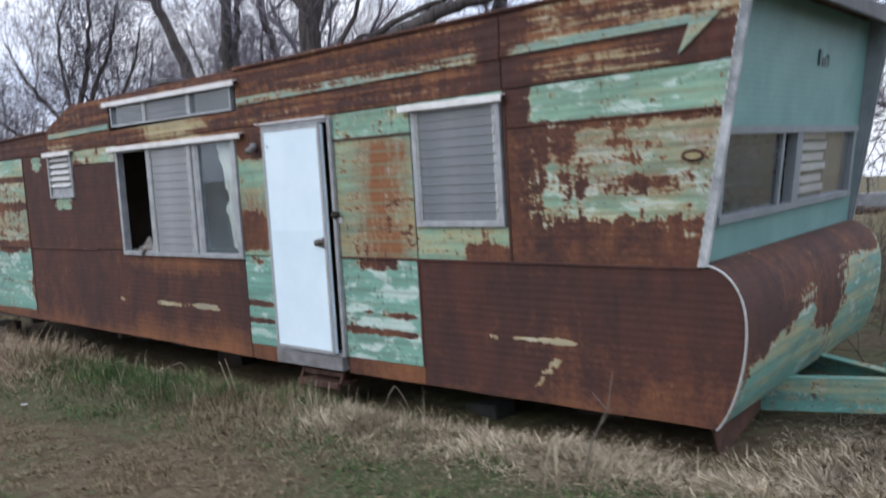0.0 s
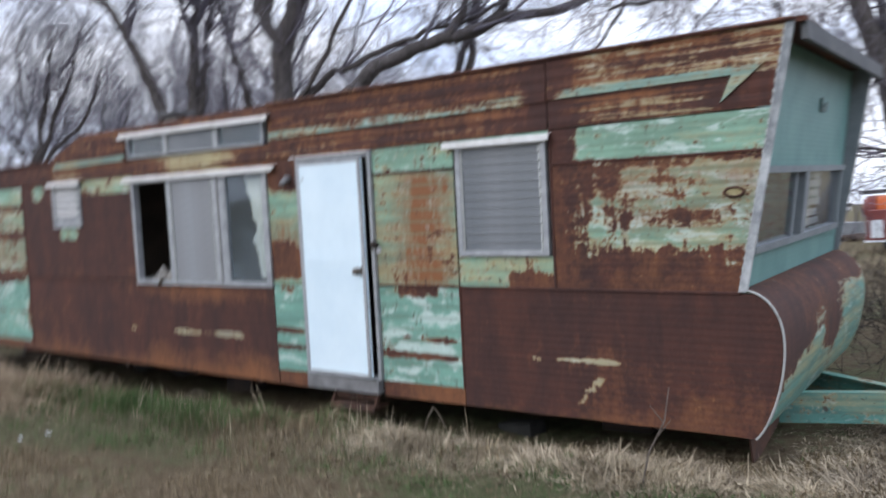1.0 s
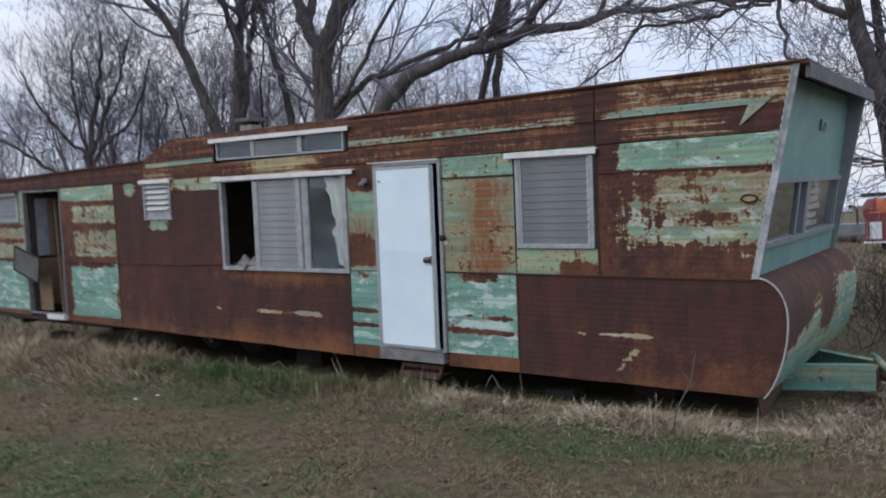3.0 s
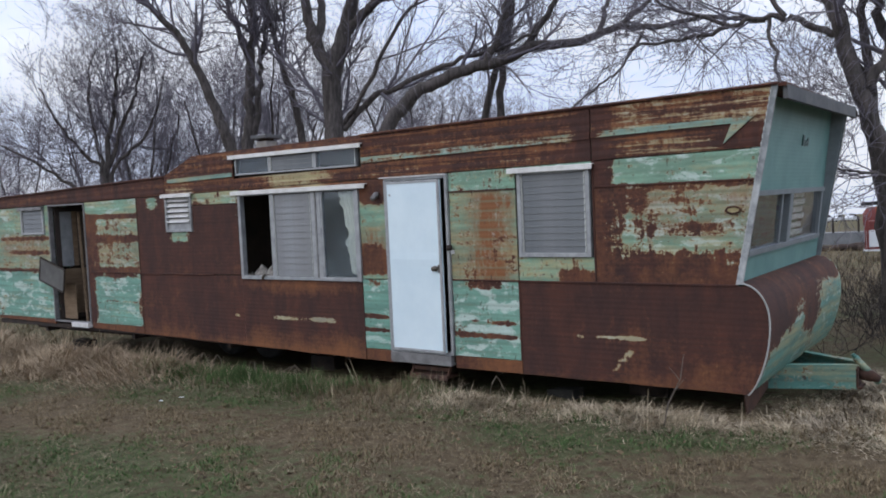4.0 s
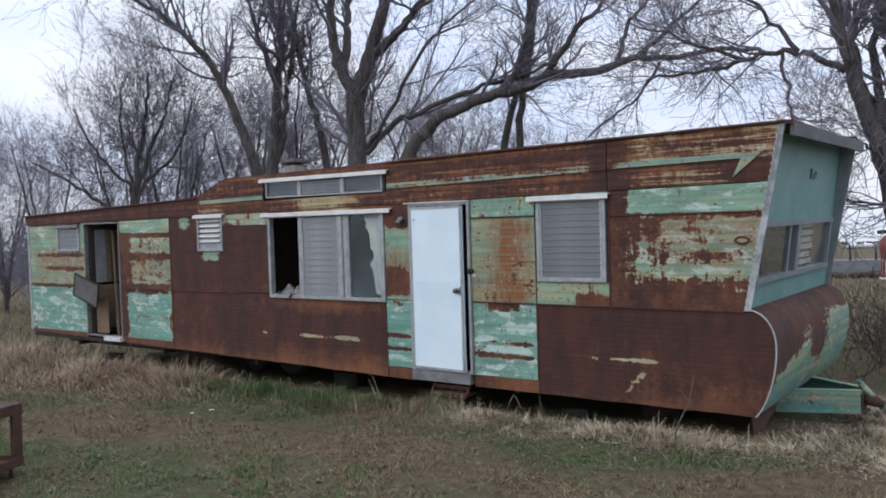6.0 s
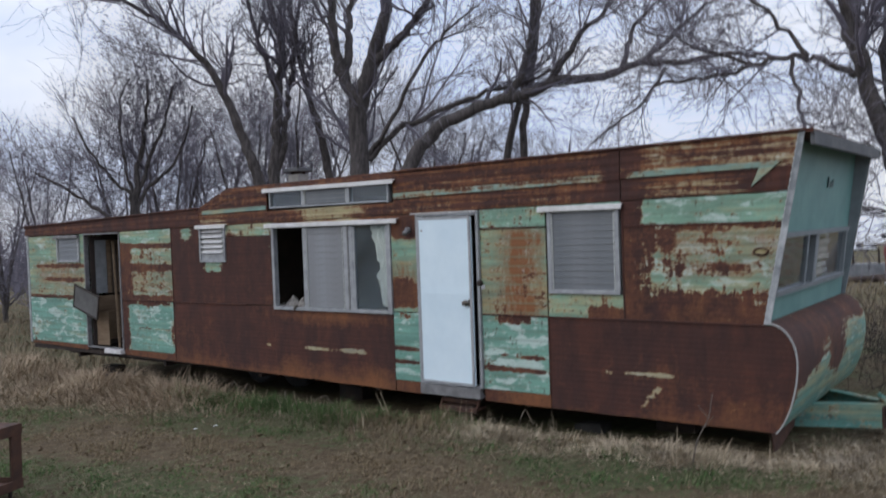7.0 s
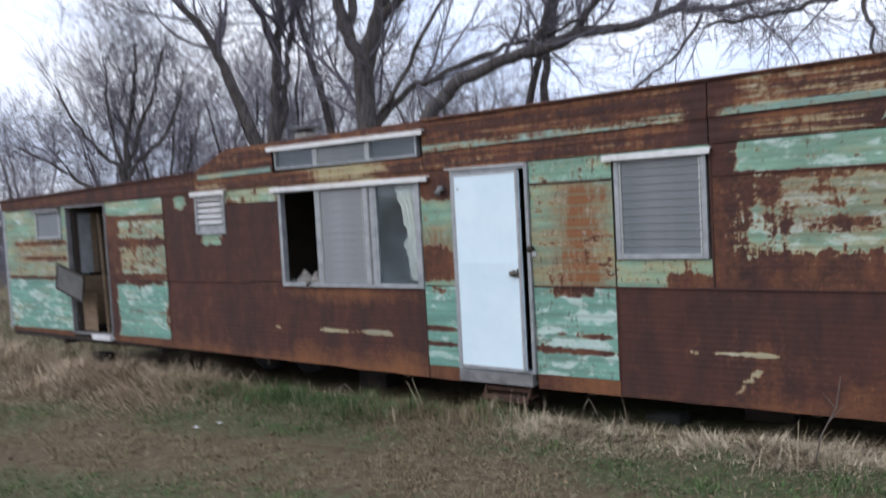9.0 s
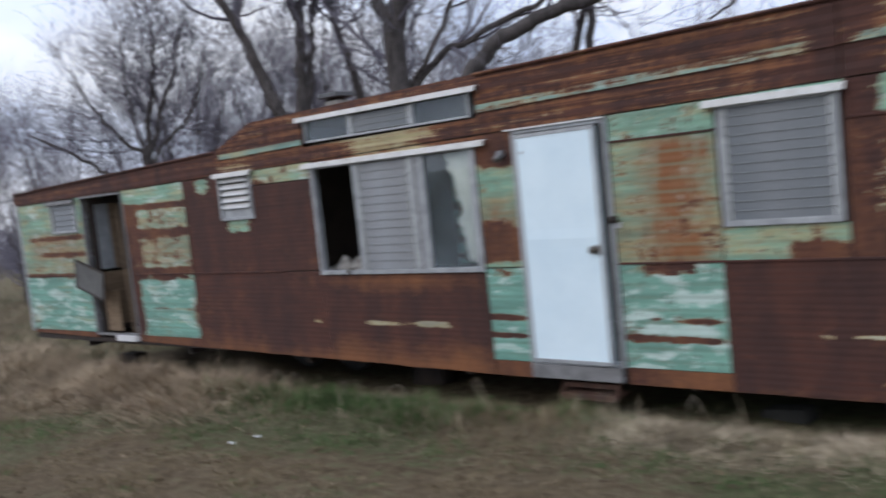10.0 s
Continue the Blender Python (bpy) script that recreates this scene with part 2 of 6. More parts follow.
    for a, b, lo, hi, amt in embers:
        hot = s.calc("ADD", hot, s.calc("MULTIPLY", inside(a, b, lo, hi, 0.2, 0.08), amt))
    rust = s.mix(s.calc("MULTIPLY", s.span(hot, 0.58 - 0.28 * orange, 0.88 - 0.28 * orange), 0.9), rust, RUST_ORANGE)
    rust = s.mix(s.calc("MULTIPLY", s.span(left, -0.20, -0.02), 0.22 + 0.25 * stain), rust, (0.145, 0.06, 0.026))
    rust = s.mix(s.span(fine, 0.35, 0.85, 0.0, 0.16), rust, (0.12, 0.055, 0.038))
    blister = s.noise(lay(1.0, 0.7), 6.5, 6, 0.72, seed + 57.0, 0.8)
    rust = s.mix(s.span(blister, 0.50, 0.70, 0.0, 0.5), rust, tuple(0.5 * v for v in RUST_DARK))
    rust = s.mix(s.calc("MULTIPLY", s.span(blister, 0.42, 0.30), 0.35 + 0.3 * orange), rust, (0.15, 0.052, 0.024))
    s.bump(s.calc("ADD", s.calc("MULTIPLY", cover, 0.5), fine), 0.3, 0.005)
    return s.done(s.mix(cover, rust, coat), s.span(cover, 0, 1, 0.83, 0.55))


def plain(name, a, b, size=6.0, rough=0.8, metal=0.0, relief=0.25, depth=0.005, scale=(1, 1, 1), each=0.0, lo=0.35, hi=0.65, speck=0.35):
    """Two tones in soft blotches and a fine grain."""
    s = Mat(name, rough, metal)
    c = s.mix(s.span(s.noise(scale, size, 5, 0.6), lo, hi), a, b)
    grain = s.noise(scale, size * 9.0, 3, 0.6, 4.0)
    c = s.mix(s.span(grain, 0.3, 0.8, 0.0, speck), c, tuple(0.55 * v for v in a))
    if each:
        c = s.mix(s.calc("MULTIPLY", s.each(), each), c, tuple(0.5 * v for v in b))
    if relief:
        s.bump(grain, relief, depth)
    return s.done(c)


def glassy(name, tint=(0.9, 0.95, 0.95), rough=0.03, dust=0.12, dust_sky_tone=(0.42, 0.46, 0.50)):
    """Window glass under a film of dust, tinted bluish to double as reflected sky."""
    s = Mat(name, rough)
    s.b.inputs["Transmission Weight"].default_value = 1.0
    s.b.inputs["IOR"].default_value = 1.5
    film = s.t.nodes.new("ShaderNodeBsdfDiffuse")
    film.inputs["Color"].default_value = (*dust_sky_tone, 1.0)
    both_s = s.t.nodes.new("ShaderNodeMixShader")
    s.put(both_s.inputs[0], s.span(s.noise((1, 1, 1), 1.9, 5, 0.6, 2.0), 0.3, 0.75, dust * 0.25, dust * 2.1))
    s.t.links.new(s.b.outputs[0], both_s.inputs[1])
    s.t.links.new(film.outputs[0], both_s.inputs[2])
    s.t.links.new(both_s.outputs[0], s.t.nodes["Material Output"].inputs[0])
    return s.done(tint)


ALU = plain("weathered_aluminium", (0.30, 0.31, 0.32), (0.44, 0.45, 0.46), 9.0, 0.5, 0.3)
ALU_DARK = plain("stained_aluminium", (0.16, 0.155, 0.155), (0.27, 0.265, 0.265), 9.0, 0.6, 0.2)
POST = plain("chalky_corner_metal", (0.20, 0.215, 0.225), (0.52, 0.535, 0.54), 5.0, 0.55, 0.15, lo=0.42, hi=0.62)
ALU_PALE = plain("chalky_white_aluminium", (0.60, 0.59, 0.58), (0.74, 0.73, 0.72), 12.0, 0.6, 0.1)
CAP = plain("white_painted_cap", (0.62, 0.60, 0.57), (0.78, 0.77, 0.75), 10.0, 0.6, 0.0)
WHITE_DOOR = plain("white_door_skin", (0.64, 0.765, 0.83), (0.73, 0.845, 0.895), 1.6, 0.45, 0.0, 0.0, 0.004, speck=0.05)
TEAL_FRONT = plain("teal_front_skin", (0.113, 0.245, 0.230), (0.150, 0.298, 0.278), 3.0, 0.55, 0.0, 0.1, speck=0.15)
TEAL_STEEL = rusted("teal_tongue_steel", 0.40, (), 31.0, 0.05, 0.4, 0.2, 0, 1.0, "x", (0.10, 0.255, 0.215))
GREY_TRIM = plain("grey_blue_trim", (0.18, 0.205, 0.22), (0.24, 0.265, 0.28), 6.0, 0.55, 0.1)
ROOF_GREY = plain("roof_tar_grey", (0.075, 0.08, 0.088), (0.135, 0.135, 0.137), 4.0, 0.75)
ROOF_RUST = rusted("roof_rust", -0.5, (), 51.0, 0, 0.2, 0.4)
STEEL_RUST = plain("rusty_frame_steel", (0.048, 0.026, 0.020), (0.105, 0.048, 0.029), 7.0, 0.85, 0.2, 0.5, 0.004)
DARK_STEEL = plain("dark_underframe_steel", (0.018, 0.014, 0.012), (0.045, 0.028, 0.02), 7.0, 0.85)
SLAT_PALE = plain("dusty_louvre_glass", (0.205, 0.205, 0.208), (0.265, 0.275, 0.29), 2.5, 0.4, 0.0, 0.0, speck=0.12)
SLAT_LINE = plain("painted_slat_highlight", (0.19, 0.20, 0.205), (0.25, 0.26, 0.265), 9.0, 0.5, 0.0, 0.0)
SCREEN = plain("grey_insect_screen", (0.085, 0.083, 0.08), (0.13, 0.127, 0.122), 5.0, 0.9, 0.0, 0.1, 0.002)
SLAT = plain("grimy_louvre_glass", (0.118, 0.130, 0.140), (0.172, 0.180, 0.188), 2.2, 0.35, 0.0, 0.0, speck=0.15)
GLASS = glassy("window_glass", (0.93, 0.96, 0.96), 0.02, 0.045, (0.32, 0.37, 0.42))
DUSTY = glassy("dusty_sky_tinted_glass", (0.85, 0.93, 0.95), 0.03, 0.075, (0.36, 0.43, 0.48))
RIM_METAL = plain("dull_pale_edging", (0.36, 0.37, 0.35), (0.48, 0.49, 0.47), 9.0, 0.55, 0.2)
LOUVRE_PALE = plain("dusty_pale_louvre", (0.19, 0.20, 0.21), (0.29, 0.30, 0.31), 6.0, 0.7)
KNOB = plain("dull_dark_metal", (0.10, 0.085, 0.07), (0.18, 0.155, 0.13), 20.0, 0.4, 0.6)
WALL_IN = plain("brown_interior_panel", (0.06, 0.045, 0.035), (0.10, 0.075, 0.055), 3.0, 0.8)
CURTAIN = plain("torn_cream_curtain", (0.64, 0.62, 0.55), (0.80, 0.78, 0.71), 5.0, 0.95, 0.0, 0.3, 0.004, (1, 6, 1))
DRAPE = plain("brown_drape", (0.13, 0.095, 0.055), (0.21, 0.155, 0.09), 4.0, 0.95, 0.0, 0.2, 0.004)
RAG = plain("dirty_white_cloth", (0.10, 0.085, 0.072), (0.40, 0.375, 0.34), 16.0, 0.95)
PLY = plain("weathered_plywood", (0.15, 0.10, 0.06), (0.23, 0.16, 0.10), 5.0, 0.85, 0.0, 0.3, 0.004, (1, 1, 5))
BLACK = plain("black_rubber", (0.015, 0.015, 0.015), (0.03, 0.03, 0.03), 12.0, 0.85)
CONCRETE = plain("grey_concrete", (0.24, 0.23, 0.21), (0.34, 0.33, 0.31), 9.0, 0.9, 0.0, 0.5, 0.01)
AMBER = plain("amber_lens", (0.26, 0.21, 0.09), (0.38, 0.33, 0.17), 20.0, 0.4)
LITTER = plain("white_litter", (0.62, 0.62, 0.62), (0.8, 0.8, 0.8), 20.0, 0.7)


# ---- tools for shapes ----
class Shape:
    """Collects faces for one mesh."""

    def __init__(s):
        s.v, s.f = [], []

    def add(s, verts, faces):
        n = len(s.v)
        s.v += [tuple(p) for p in verts]
        s.f += [tuple(n + i for i in f) for f in faces]
        return s

    def box(s, x0, x1, y0, y1, z0, z1):
        p = [(x, y, z) for z in (z0, z1) for y in (y0, y1) for x in (x0, x1)]
        return s.add(p, [(0, 2, 3, 1), (4, 5, 7, 6), (0, 1, 5, 4), (2, 6, 7, 3), (0, 4, 6, 2), (1, 3, 7, 5)])

    def tube(s, points, radii, sides=6, closed=True):
        pts = [Vector(p) for p in points]
        rr = radii if isinstance(radii, (list, tuple)) else [radii] * len(pts)
        verts, faces = [], []
        for i, p in enumerate(pts):
            d = (pts[min(i + 1, len(pts) - 1)] - pts[max(i - 1, 0)]).normalized()
            a = d.cross(Vector((0, 0, 1)) if abs(d.z) < 0.9 else Vector((1, 0, 0))).normalized()
            b = d.cross(a)
            verts += [p + rr[i] * (math.cos(q) * a + math.sin(q) * b) for q in [2 * math.pi * k / sides for k in range(sides)]]
        for i in range(len(pts) - 1):
            for k in range(sides):
                m, n = i * sides + k, i * sides + (k + 1) % sides
                faces.append((m, n, n + sides, m + sides))
        if closed:
            faces += [tuple(range(sides - 1, -1, -1)), tuple(range((len(pts) - 1) * sides, len(pts) * sides))]
        return s.add(verts, faces)

    def beam(s, a, b, w, h):
        """A bar of w by h from a to b, h being upright."""
        a, b = Vector(a), Vector(b)
        d = (b - a).normalized()
        side = d.cross(Vector((0, 0, 1))).normalized() * (w / 2)
        up = side.cross(d).normalized() * (h / 2)
        p = [c + i * side + j * up for c in (a, b) for i, j in ((-1, -1), (1, -1), (1, 1), (-1, 1))]
        return s.add(p, [(0, 1, 2, 3), (7, 6, 5, 4), (0, 4, 5, 1), (1, 5, 6, 2), (2, 6, 7, 3), (3, 7, 4, 0)])

    def solid(s, outline, axis, a, b):
        """An outline in the other two axes, drawn out along one axis from a to b."""
        k = "xyz".index(axis)
        p = [tuple(list(q[:k]) + [c] + list(q[k:])) for c in (a, b) for q in outline]
        n = len(outline)
        return s.add(p, [tuple(range(n)), tuple(range(2 * n - 1, n - 1, -1))] + [(i, i + n, (i + 1) % n + n, (i + 1) % n) for i in range(n)])


def part(name, shape, material, parent=None, label="", bevel=0.0, smooth=False, matrix=None):
    """Links a shape as one mesh object, under a thing or a part of it."""
    me = bpy.data.meshes.new(name)
    me.from_pydata(shape.v, [], shape.f)
    bm = bmesh.new()
    bm.from_mesh(me)
    bmesh.ops.recalc_face_normals(bm, faces=bm.faces)
    if bevel:
        bmesh.ops.bevel(bm, geom=list(bm.edges), offset=bevel, segments=2, profile=0.6, affect="EDGES", clamp_overlap=True)
    bm.to_mesh(me)
    bm.free()
    if smooth:
        me.shade_smooth()
    me.materials.append(material)
    ob = new(name, me)
    if matrix is not None:
        ob.matrix_basis = matrix
    if parent is not None:
        ob.parent = parent
    if label:
        ob["label"] = label
    return ob


def thing(name, matrix, label, category, group="", kind=""):
    ob = new(name)
    ob.matrix_basis = matrix
    return tagged(ob, label, category, group, kind)


def flat_mesh(name, verts, faces, material, smooth=False):
    """A mesh from arrays: verts n x 3, faces m x k, all of one size."""
    me = bpy.data.meshes.new(name)
    verts, faces = np.asarray(verts, np.float32), np.asarray(faces, np.int32)
    m, k = faces.shape
    me.vertices.add(len(verts))
    me.vertices.foreach_set("co", verts.ravel())
    me.loops.add(m * k)
    me.loops.foreach_set("vertex_index", faces.ravel())
    me.polygons.add(m)
    me.polygons.foreach_set("loop_start", np.arange(0, m * k, k, dtype=np.int32))
    me.update(calc_edges=True)
    if smooth:
        me.shade_smooth()
    me.materials.append(material)
    return me


# ---- the mobile home, in its own level frame: side at x = X0, nose towards -y ----
X0, X1, YR = 4.29, 7.22, 13.66
BELT = 1.02


def z_eaves(y):
    return 2.155 - 0.0117 * (y - 1.6)


def z_roof(y):
    return 2.635 - 0.0145 * (y - 1.5) if y < 8.9 else 2.305 - 0.0295 * (y - 9.19)


def z_sole(y):
    return 0.118 + 0.0165 * max(0.0, y - 5.5) + 0.008 * noise.noise((y * 2.6, 0.0, 9.0))


def y_nose(z):
    """The rounded nose, seen from the side."""
    if z > 0.70:
        return 1.83 - 0.24 * max(0.0, 1 - ((z - 0.70) / 0.345) ** 2.3) ** 0.5
    return 1.78 - 0.19 * max(0.0, 1 - ((0.70 - z) / 0.59) ** 1.8) ** 0.75


def y_wing(z):
    return 1.82 - 0.195 * (z - 1.04)


def skew(x):
    return -0.023 * (x - X0)


home = thing("mobile_home", SETTLED, "abandoned long mobile home, rusted steel with flaking seafoam green paint", "mobile home")


def val(f, t):
    return f(t) if callable(f) else f


def sheet(name, y0, y1, z0, z1, material, parent, label="", pitch=0.047, depth=0.0010, x=X0, thick=0.014, cols=1, face="y"):
    """A ribbed steel sheet. y0 and y1 may follow the height, z0 and z1 the length."""
    zm = 0.5 * (val(z0, val(y0, 1.0)) + val(z1, val(y0, 1.0)))
    za, zb = val(z0, val(y0, zm)), val(z1, val(y0, zm))
    n = max(4, 4 * round((zb - za) / pitch))
    front, back = [], []
    for i in range(n + 1):
        v = i / n
        bulge = depth * (0.5 - 0.5 * math.cos(2 * math.pi * i / 4)) if 0 < i < n else 0.0
        zl = za + (zb - za) * v
        ya, yb = val(y0, zl), val(y1, zl)
        for c in range(cols + 1):
            y = ya + (yb - ya) * c / cols
            z = val(z0, y) + (val(z1, y) - val(z0, y)) * v
            dent = 0.004 * noise.noise((y * 1.3, z * 2.0, 4.0)) if cols > 1 else 0.0
            front.append((x - bulge + dent, y, z) if face == "y" else (y, x + skew(y) - bulge, z))
            back.append((x + thick, y, z) if face == "y" else (y, x + skew(y) + thick, z))
    w, m = cols + 1, len(front)
    s = Shape()
    faces = []
    for i in range(n):
        for c in range(cols):
            a = i * w + c
            faces += [(a, a + 1, a + 1 + w, a + w), (m + a, m + a + w, m + a + 1 + w, m + a + 1)]
        faces += [(i * w, i * w + w, m + i * w + w, m + i * w), (i * w + cols, m + i * w + cols, m + i * w + w + cols, i * w + w + cols)]
    for c in range(cols):
        t = n * w + c
        faces += [(c, m + c, m + c + 1, c + 1), (t, t + 1, m + t + 1, m + t)]
    s.add(front + back, faces)
    return part(name, s, material, parent, label, smooth=False)


def siding(y0, y1, z0, z1, material, label="", cols=1, **more):
    return sheet("siding_panel", y0, y1, z0, z1, material, home, label, cols=cols, **more)


SKIRT_RUST = rusted("orange_rust_skirt", -0.75, (), 3.0, 0, 0.3, 0.75)
M_U1T = rusted("paint_front_top_strip", 0.48, ((2.93, 3.2, 1.8, 2.2, -1.4), (1.6, 2.9, 1.86, 1.905, -0.7)), 12.0, 0.5, 0.1, 0.2)
M_U1 = rusted("paint_front_upper", -0.66, ((1.70, 2.92, 1.27, 1.88, 0.82), (1.72, 2.2, 1.55, 1.86, 0.2), (1.68, 2.6, 1.33, 1.42, 0.35), (1.6, 1.80, 1.1, 1.9, 0.3), (2.0, 2.5, 1.45, 1.56, -0.35), (2.6, 2.98, 1.66, 1.86, -0.35)), 17.0, 0.72, 0.55, 0.4, amount=1.3, veils=((1.7, 2.9, 1.66, 1.88, 0.8), (1.95, 2.55, 1.45, 1.60, 0.9), (1.65, 1.85, 1.2, 1.9, 0.6)))
M_U1W = rusted("paint_under_window", 0.42, ((3.1, 3.42, 1.02, 1.14, -1.1),), 5.5, 0.1, 0.5, 0.4)
M_U2T = rusted("paint_beside_door_top", 0.28, (), 8.0, 0.25, 0.1, 0.2)
M_U2 = rusted("paint_beside_door", 0.34, ((4.05, 4.30, 1.02, 1.50, -0.15),), 22.0, 0.25, 0.62, 0.6, veils=((3.95, 4.42, 1.0, 1.92, 1.7), (4.3, 4.75, 1.0, 1.35, 0.6), (3.9, 4.72, 1.42, 1.50, 0.8)))
M_L1 = rusted("rust_front_lower", -1.05, ((2.58, 3.20, 0.512, 0.548, 1.22), (2.70, 2.92, 0.495, 0.565, 0.5), (3.24, 3.34, 0.49, 0.55, 1.25), (3.42, 3.48, 0.495, 0.535, 1.1), (1.94, 2.20, 0.22, 0.36, 0.72), (2.75, 2.83, 0.37, 0.44, 1.35), (2.80, 2.87, 0.32, 0.39, 1.3), (2.845, 2.91, 0.275, 0.34, 1.3), (2.89, 2.95, 0.23, 0.29, 1.3), (2.93, 2.99, 0.185, 0.245, 1.3)), 27.0, 0.35, 0.7, 0.04, paint=(0.38, 0.35, 0.25), embers=((1.88, 2.25, 0.18, 0.36, 0.15), (2.3, 3.2, 0.42, 0.60, 0.04), (1.7, 3.9, 0.05, 0.17, 0.14)))
M_L2 = rusted("paint_beside_door_lower", 0.52, ((3.93, 4.62, 0.445, 0.49, -1.05), (3.92, 4.28, 0.585, 0.635, -1.0), (4.35, 4.5, 0.60, 0.63, -0.8), (4.05, 4.5, 0.93, 1.03, -0.85), (4.6, 4.75, 0.26, 0.9, -0.2)), 33.0, 0.72, 0.0, 0.35, paint=(0.175, 0.35, 0.275))
M_U3 = rusted("paint_door_strip", 0.42, ((5.5, 5.9, 1.84, 2.15, -1.5), (5.5, 5.9, 1.08, 1.37, -1.3)), 38.0, 0.25, 0.5, 0.6, veils=((5.5, 5.9, 1.3, 1.55, 1.2),))
M_L3 = rusted("paint_door_strip_lower", 0.60, ((5.5, 5.9, 0.585, 0.63, -1.4), (5.5, 5.9, 0.44, 0.475, -1.4), (5.55, 5.8, 0.93, 1.02, -0.7)), 41.0, 0.5, 0.0, 0.4, paint=(0.165, 0.345, 0.275))
M_U4T = rusted("paint_strip_past_window", 0.32, ((8.4, 8.7, 1.9, 1.96, -0.6),), 44.0, 0.65, 0.45, 0.2)
M_U4 = rusted("rust_middle_upper", -1.05, ((8.75, 9.15, 1.43, 1.60, 1.55), (9.35, 9.62, 1.88, 2.05, 1.5), (7.8, 7.87, 1.2, 2.0, 0.9)), 47.0, 0.4, 0.2, 0.05)
M_L4 = rusted("rust_middle_lower", -1.0, ((6.80, 7.28, 0.498, 0.560, 1.4), (6.28, 6.74, 0.498, 0.562, 1.45), (7.75, 7.98, 0.50, 0.55, 1.05), (6.6, 7.6, 0.95, 1.03, 0.5)), 53.0, 0.3, 0.5, 0.03, paint=(0.38, 0.35, 0.25), embers=((5.8, 7.7, 0.1, 0.40, 0.16), (5.9, 7.7, 0.84, 1.0, 0.2), (7.7, 9.9, 0.1, 0.34, 0.12), (5.8, 9.9, 0.0, 0.19, 0.18)))
M_U5 = rusted("paint_before_rear_door", 0.20, ((9.8, 11.1, 1.86, 2.1, 0.5), (9.8, 11.1, 1.79, 1.85, -1.0), (9.8, 10.95, 1.46, 1.55, -0.75), (10.82, 11.1, 1.1, 1.85, -0.9), (9.8, 11.1, 1.03, 1.10, -0.7)), 57.0, 0.55, 0.5, 0.4, veils=((9.8, 11.1, 1.1, 1.6, 0.6),))
M_L5 = rusted("paint_before_rear_door_lower", 0.55, ((10.90, 11.1, 0.25, 1.05, -1.3), (9.8, 9.89, 0.25, 0.75, -0.8), (9.8, 11.1, 0.965, 1.05, -0.8), (10.2, 10.5, 0.88, 0.98, -0.5), (9.8, 11.0, 0.60, 0.635, -0.5), (10.3, 10.9, 0.76, 0.79, -0.35)), 61.0, 0.62, 0.15, 0.3, paint=(0.165, 0.345, 0.275))
M_U6 = rusted("paint_rear_upper", 0.36, ((12.0, 13.4, 1.50, 1.56, -0.75), (12.0, 13.1, 1.28, 1.34, -0.75), (12.0, 13.7, 1.03, 1.06, -0.8)), 66.0, 0.5, 0.5, 0.5, veils=((12.1, 13.4, 1.25, 1.6, 1.0), (12.0, 13.7, 1.04, 1.2, 0.6)))
M_L6 = rusted("paint_rear_lower", 0.58, ((12.0, 13.7, 0.985, 1.05, -0.5), (13.45, 13.7, 0.3, 0.6, -0.4), (12.0, 13.6, 0.60, 0.63, -0.4), (12.2, 13.1, 0.80, 0.83, -0.35)), 69.0, 0.6, 0.15, 0.3, paint=(0.165, 0.345, 0.275))
M_BAND = rusted("rust_roof_band", -0.30, ((2.95, 3.22, 2.0, 2.7, -0.5), (6.35, 7.3, 2.03, 2.36, 0.55), (8.7, 9.2, 2.05, 2.4, 0.2)), 73.0, 0.3, 0.9, 0.42, 0.0117, banded=0.8, paint=(0.36, 0.32, 0.18), embers=((2.9, 3.25, 2.0, 2.8, -0.35),))
M_BAND_F = rusted("rust_roof_band_front", -0.08, ((1.5, 3.1, 2.30, 2.36, -0.5), (1.5, 2.0, 2.16, 2.34, -0.6), (2.9, 3.1, 2.1, 2.7, -0.4)), 79.0, 0.75, 0.8, 0.5, 0.0117, banded=0.8, paint=(0.40, 0.35, 0.22), embers=((2.95, 3.25, 2.0, 2.8, -0.35), (1.4, 2.2, 2.14, 2.34, -0.2)))
M_BAND_R = rusted("rust_roof_band_rear", -0.62, (), 83.0, 0.1, 0.5, 0.25, 0.0295, banded=0.5)
M_STRIPE = rusted("green_stripe", 0.36, ((3.12, 5.8, 2.2, 2.5, -0.30), (3.0, 3.25, 2.2, 2.5, -0.6)), 87.0, 0.1, 0.45, 0.4, banded=0.6, paint=(0.20, 0.32, 0.265))
M_NOSE = rusted("paint_on_nose", -0.72, ((4.3, 6.05, 0.05, 0.47, 1.3), (4.75, 5.5, 0.34, 0.62, 0.95), (5.2, 5.6, 0.5, 0.80, 0.6), (6.15, 7.6, 0.05, 0.84, 1.35), (5.7, 6.1, 0.3, 0.7, -0.3)), 91.0, 0.3, 0.5, 0.22, 0, 1.25, "x", (0.125, 0.29, 0.245))
M_REAR = rusted("rear_wall_paint", 0.2, (), 95.0, 0.3, 0.3, 0.4, 0, 1.0, "x")

# upper sheets
siding(y_wing, 3.08, 1.905, lambda y: z_eaves(y) - 0.01, M_U1T)
siding(lambda z: y_wing(z) if z > 1.04 else 1.82, 3.08, BELT + 0.012, 1.89, M_U1, cols=4)
siding(3.095, 3.885, BELT + 0.012, 1.255, M_U1W)
siding(3.095, 3.885, 2.085, lambda y: z_eaves(y) - 0.01, M_U2T)
siding(3.90, 4.668, 1.925, lambda y: z_eaves(y) - 0.01, M_U2T)
siding(3.90, 4.668, BELT + 0.012, 1.91, M_U2, cols=3)
